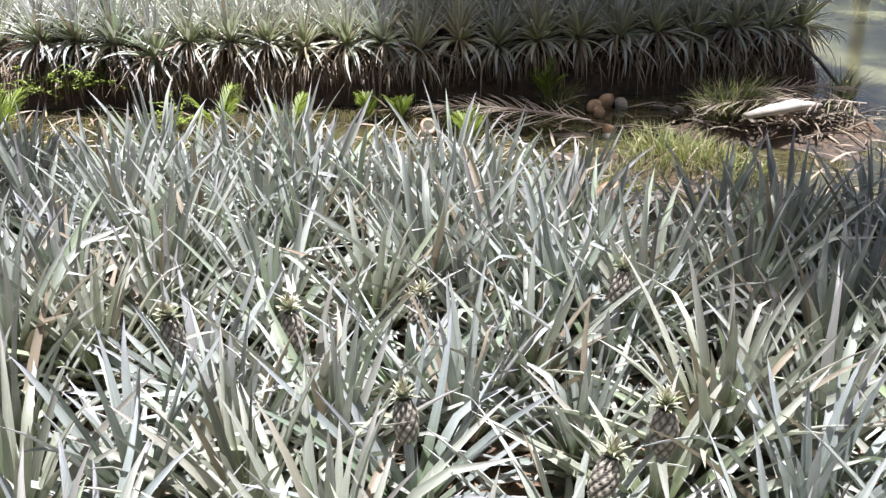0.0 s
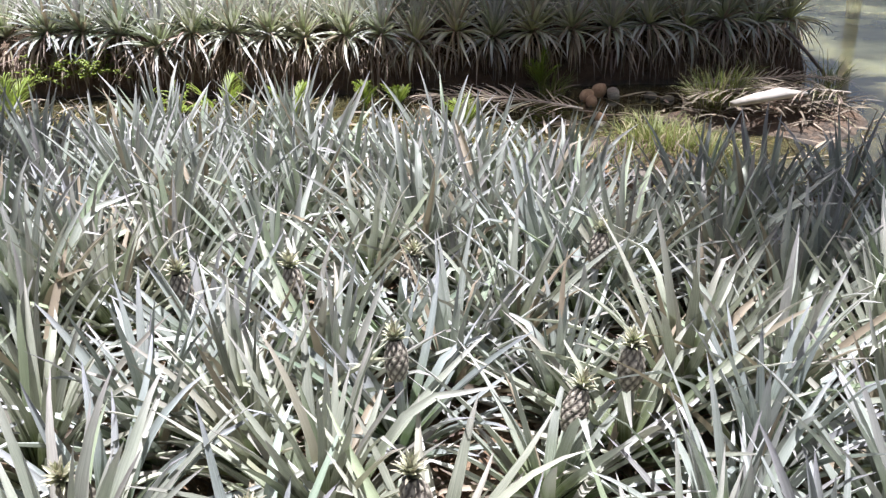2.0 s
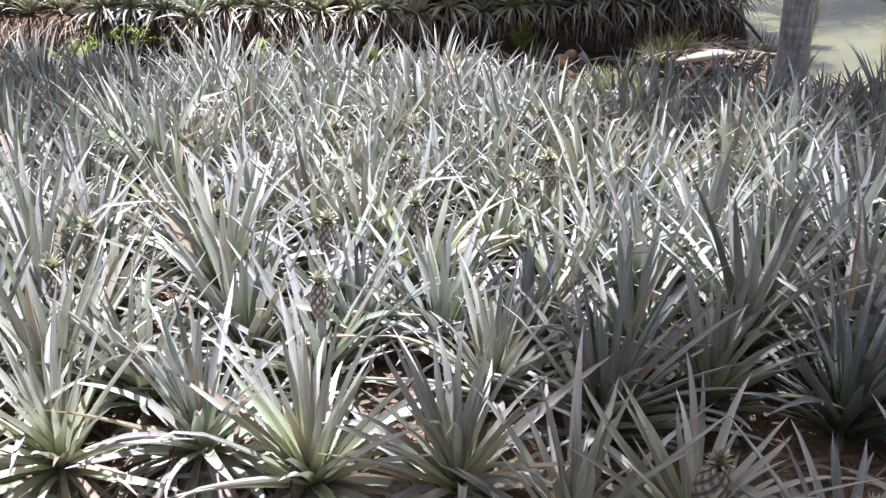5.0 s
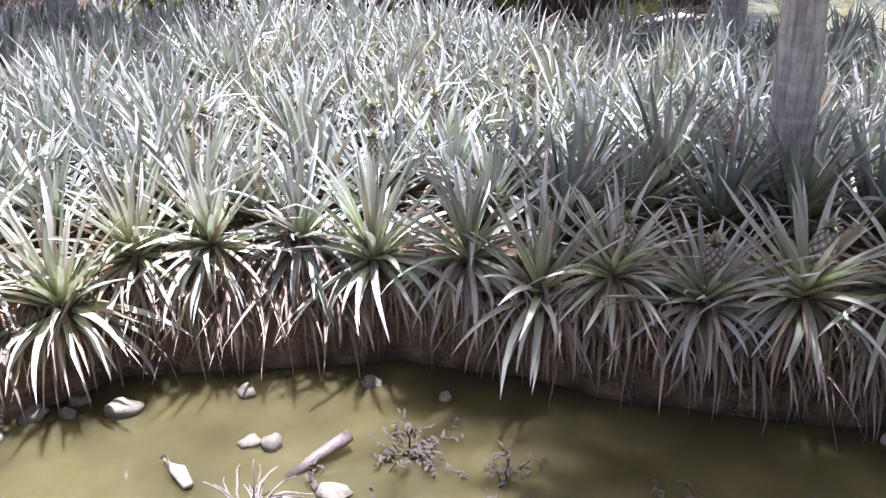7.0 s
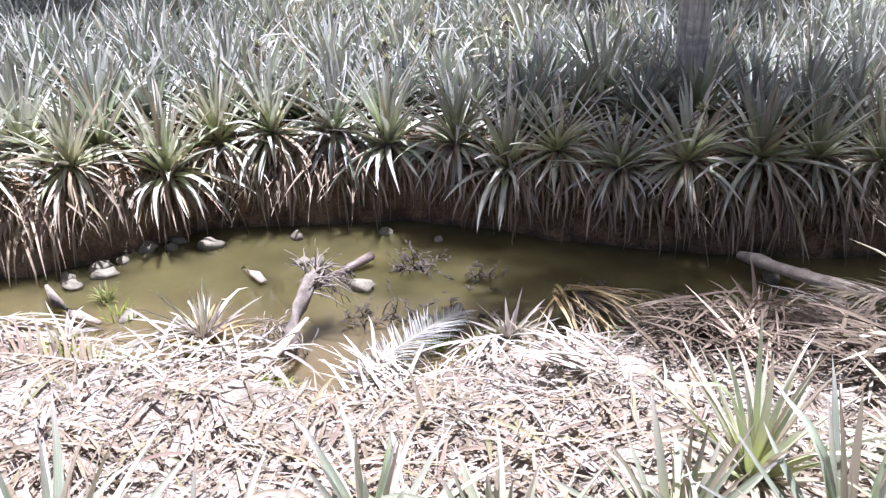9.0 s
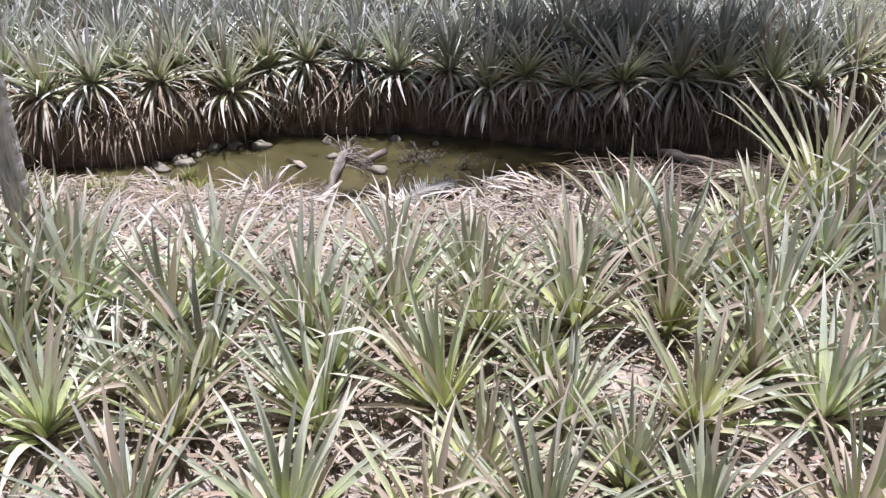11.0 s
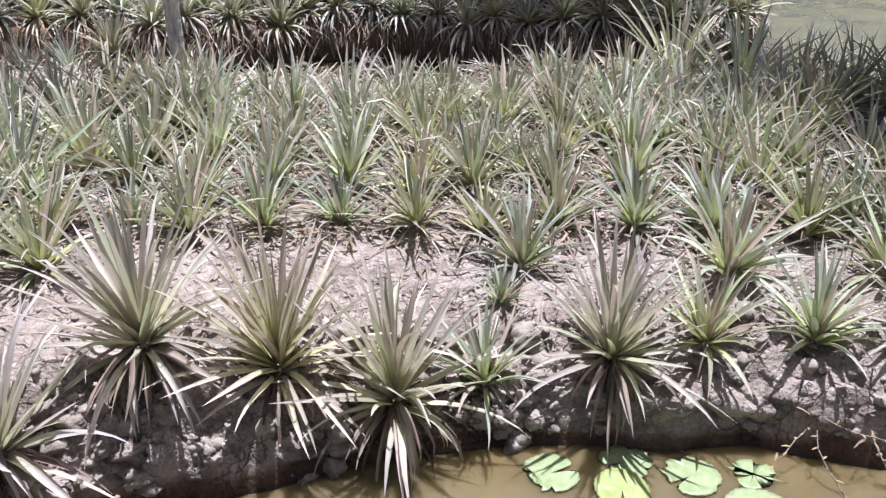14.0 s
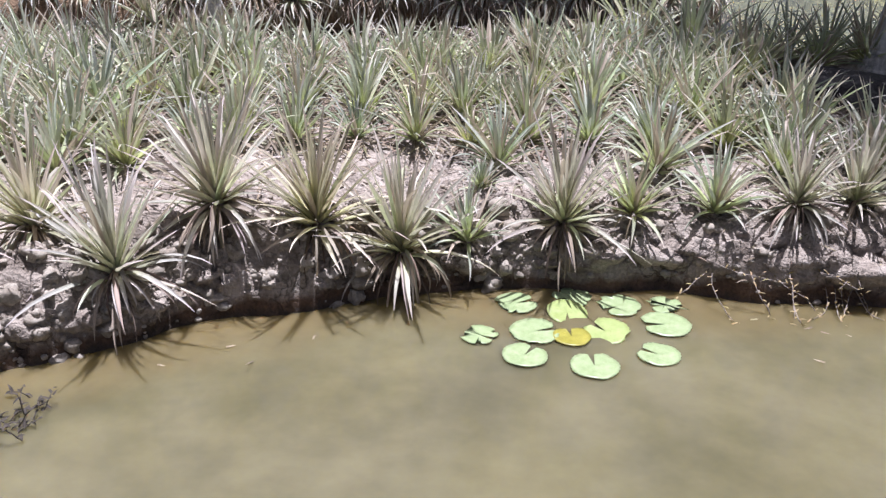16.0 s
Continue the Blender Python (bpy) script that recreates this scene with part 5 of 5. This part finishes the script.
def crust_block(x, y, z, size, rng):
    """A rounded block of dried soil broken loose along the bank's rim."""
    g = Geo()
    lump(g, (0, 0, 0), size, rng, 0.42, 11, 18, rng.uniform(-0.4, 0.4))
    g.v = [tuple(Vector(v) + Vector(v).normalized() * 0.017 * (noise.noise((v[0] * 34 + x * 9, v[1] * 34, v[2] * 34)) + 0.9 * noise.noise((v[0] * 70, v[1] * 70 + x * 9, v[2] * 70)))) for v in g.v]
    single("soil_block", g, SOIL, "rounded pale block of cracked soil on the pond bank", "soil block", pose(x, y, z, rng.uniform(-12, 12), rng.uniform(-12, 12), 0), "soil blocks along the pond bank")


x = -2.9
while x < 3.3:
    right = x > 0.75
    wide = crng.uniform(0.10, 0.17) if right else crng.uniform(0.05, 0.10)
    y = float(edge(EDGE_B, x)) + (crng.uniform(0.07, 0.13) if right else crng.uniform(0.03, 0.2))
    crust_block(x, y, (0.21 if right else 0.13) + crng.uniform(-0.02, 0.04) + (0.0 if right else 0.5 * (y - float(edge(EDGE_B, x)))), (wide, wide * crng.uniform(0.65, 0.9), crng.uniform(0.08, 0.115) if right else wide * 0.7), crng)
    if right:
        crust_block(x + crng.uniform(-0.05, 0.05), y + 0.14, 0.31 + crng.uniform(-0.02, 0.02), (wide * 0.9, 0.1, 0.07), crng)
    x += wide * (1.25 if right else 1.5)
g = Geo()
for _ in range(1300):
    x = crng.uniform(-3.4, 3.4)
    y = float(edge(EDGE_B, x)) + abs(crng.gauss(0.0, 0.26)) - 0.02
    z = ground_z(x, y)
    if z > -0.02:
        s = 0.007 + 0.018 * crng.random() ** 2 + (crng.uniform(0.01, 0.03) if crng.random() < 0.06 else 0)
        lump(g, (x, y, z + s * 0.1), (s * crng.uniform(0.8, 1.4), s, s * 0.7), crng, 0.4, 5, 7)
for _ in range(900):
    x, y = crng.uniform(-2.7, 2.7), crng.uniform(-8.2, -6.8)
    s = crng.uniform(0.005, 0.018)
    lump(g, (x, y, ground_z(x, y) + s * 0.2), (s * crng.uniform(0.8, 1.6), s, s * 0.7), crng, 0.5, 4, 6, crng.uniform(0, 3))
for _ in range(320):
    x = crng.uniform(-3.4, 0.9)
    y = float(edge(EDGE_B, x)) + crng.uniform(0.0, 0.36)
    s = crng.uniform(0.018, 0.055)
    lump(g, (x, y, ground_z(x, y) - s * 0.1), (s * crng.uniform(0.8, 1.6), s * crng.uniform(0.7, 1.3), s * 0.85), crng, 0.6, 7, 10, crng.uniform(0, 3))
single("soil_clods", g, CLOD, "crumbled dry soil clods on the pond bank", "soil clods", kind="stuff")

# dark mound by the stout palm: its crown's shade put into the colour
g = Geo()
lump(g, (0, 0, 0), (0.75, 0.6, 0.16), crng, 0.3, 14, 28)
heap = single("burnt_mound", g, SHADE_GROUND, "low mound painted dark for the palm's shade on the bed", "mound", pose(3.75, -5.3, 0.42))


# ---------------------------------------------------------------- green weeds
def grass_clump(x, y, count, tall, spread, material, label, rng):
    g = Geo()
    for _ in range(count):
        a, r = rng.uniform(0, 6.283), spread * math.sqrt(rng.random())
        px, py = r * math.cos(a), r * math.sin(a)
        strap(g, (px, py, max(0.0, ground_z(x + px, y + py)) - max(0.0, ground_z(x, y)) - 0.01), a + rng.gauss(0, 0.7), rng.uniform(45, 88), rng.uniform(20, 95), tall * rng.uniform(0.6, 1.15), rng.uniform(0.006, 0.012), rng, segs=5, fold=0.2)
    single("grass_clump", g, material, label, "grass clump", pose(x, y, max(0.0, ground_z(x, y))), "grass clumps in the ditch")


grng = random.Random(6)
grass_clump(2.35, 7.75, 260, 0.5, 0.22, LEAF_GRASS, "tall green grass clump on the straw mound", grng)
for x, y, c, t, s in ((1.55, 6.7, 360, 0.3, 0.4), (1.9, 6.35, 260, 0.28, 0.35), (1.1, 6.2, 220, 0.22, 0.35), (3.3, 7.9, 70, 0.35, 0.12), (0.85, 8.75, 90, 0.4, 0.14), (-0.1, 7.4, 60, 0.4, 0.07), (3.9, 9.0, 70, 0.4, 0.15)):
    grass_clump(x, y, c, t, s, LEAF_GRASS, "yellow-green grass clump on ditch mud", grng)
for x, y, c, t, s in ((-2.19, -1.72, 40, 0.14, 0.03), (-1.88, -2.78, 90, 0.16, 0.09), (-0.03, -2.3, 60, 0.12, 0.06), (-2.4, -3.0, 90, 0.16, 0.15), (-2.9, -2.9, 90, 0.18, 0.15)):
    grass_clump(x, y, c, t, s, LEAF_GRASS, "small fresh green grass tuft among straw", grng)

grass_clump(-1.96, -2.79, 60, 0.14, 0.07, LEAF_FERN, "small yellow-green grass tuft among the straw", grng)
grass_clump(-2.04, -1.93, 16, 0.12, 0.08, LEAF_FERN, "small yellow-green grass tuft among the straw", grng)
grass_clump(-0.23, -2.28, 40, 0.10, 0.06, LEAF_FERN, "small yellow-green grass tuft among the straw", grng)
grass_clump(-0.98, -2.93, 30, 0.10, 0.06, LEAF_FERN, "small yellow-green grass tuft among the straw", grng)

def fern(x, y, size, count, label, rng, z=None):
    root = thing("palm_seedling", label, "palm seedling", pose(x, y, max(0.0, ground_z(x, y)) if z is None else z))
    for k in range(count):
        g, sg = Geo(), Geo()
        frond(g, sg, (0, 0, 0), k * GOLDEN + 1.2, rng.uniform(68, 86), rng.uniform(15, 50), size * rng.uniform(0.8, 1.1), size * 0.34, rng, 20, 12, 0.011, 4, 0.22)
        blade = part("frond", g, LEAF_FERN, root)
        part("midrib", sg, LEAF_FERN, blade)


fern(-2.45, 7.75, 0.5, 3, "bright yellow-green palm seedling growing in ditch mud", grng)
fern(-4.55, 7.8, 0.5, 4, "bright yellow-green palm seedling growing in ditch mud", grng)
fern(-1.75, 7.7, 0.4, 3, "slender green palm seedling growing in ditch mud", grng)
fern(-1.1, 8.2, 0.3, 5, "low green fern on ditch mud", grng)
fern(-0.75, 8.2, 0.3, 5, "low green fern on ditch mud", grng)
fern(0.75, 8.85, 0.42, 5, "green fern growing against the far bank", grng)
fern(-0.1, 7.35, 0.32, 5, "bright green palm seedling behind the pineapple rows", grng)


def weed(x, y, z, spread, count, label, rng):
    """A leafy creeper: thin stems with many small leaves."""
    root = thing("leafy_weed", label, "weed", pose(x, y, z))
    for _ in range(count):
        g, sg = Geo(), Geo()
        a = rng.uniform(0, 6.283)
        p = Vector((rng.gauss(0, spread * 0.3), rng.gauss(0, spread * 0.2), 0))
        d = Vector((math.cos(a) * 0.6, math.sin(a) * 0.6, rng.uniform(0.3, 1))).normalized()
        pts = []
        for i in range(6):
            pts.append(tuple(p))
            p = p + d * spread * 0.2
            d = (d + Vector((rng.uniform(-0.3, 0.3), rng.uniform(-0.3, 0.3), rng.uniform(-0.4, 0.1)))).normalized()
            for _ in range(3):
                strap(g, tuple(p), rng.uniform(0, 6.283), rng.uniform(-10, 50), 40, rng.uniform(0.03, 0.06), 0.022, rng, segs=3)
        tube(sg, pts, [0.003] * 6, 4)
        part("foliage", g, LEAF_FERN, part("stalk", sg, LEAF_GRASS, root))


weed(-4.05, 8.75, 0.25, 0.35, 26, "bright yellow-green leafy weed on the far bank", grng)
weed(-4.6, 8.75, 0.2, 0.3, 14, "bright yellow-green leafy weed on the far bank", grng)
weed(-2.9, 8.0, 0.03, 0.3, 12, "low yellowish creeper on the ditch mud", grng)

# dry vine trailing from the bank into the pond
vine = thing("dry_vine", "tangle of dry vine stems trailing from the bank into the pond", "vine", pose(1.95, -8.5, 0.2))
for k in range(22):
    g, lg = Geo(), Geo()
    p, d = Vector((grng.uniform(-0.4, 0.6), grng.uniform(-0.05, 0.12), grng.uniform(-0.05, 0.08))), Vector((grng.uniform(-0.4, 1), grng.uniform(-0.8, -0.1), -0.25)).normalized()
    pts = []
    for i in range(9):
        pts.append(tuple(p))
        d = (d + Vector((grng.uniform(-0.35, 0.35), grng.uniform(-0.35, 0.3), grng.uniform(-0.2, 0.2)))).normalized()
        p = p + d * 0.05
        p.z = max(p.z, -0.19)
        strap(lg, tuple(p), grng.uniform(0, 6.283), grng.uniform(0, 60), 30, grng.uniform(0.02, 0.05), 0.012, grng, segs=3)
    tube(g, pts, [0.003] * 9, 4)
    stem = part("stem", g, ROOT, vine)
    part("leaves", lg, LEAF_GOLD, stem)
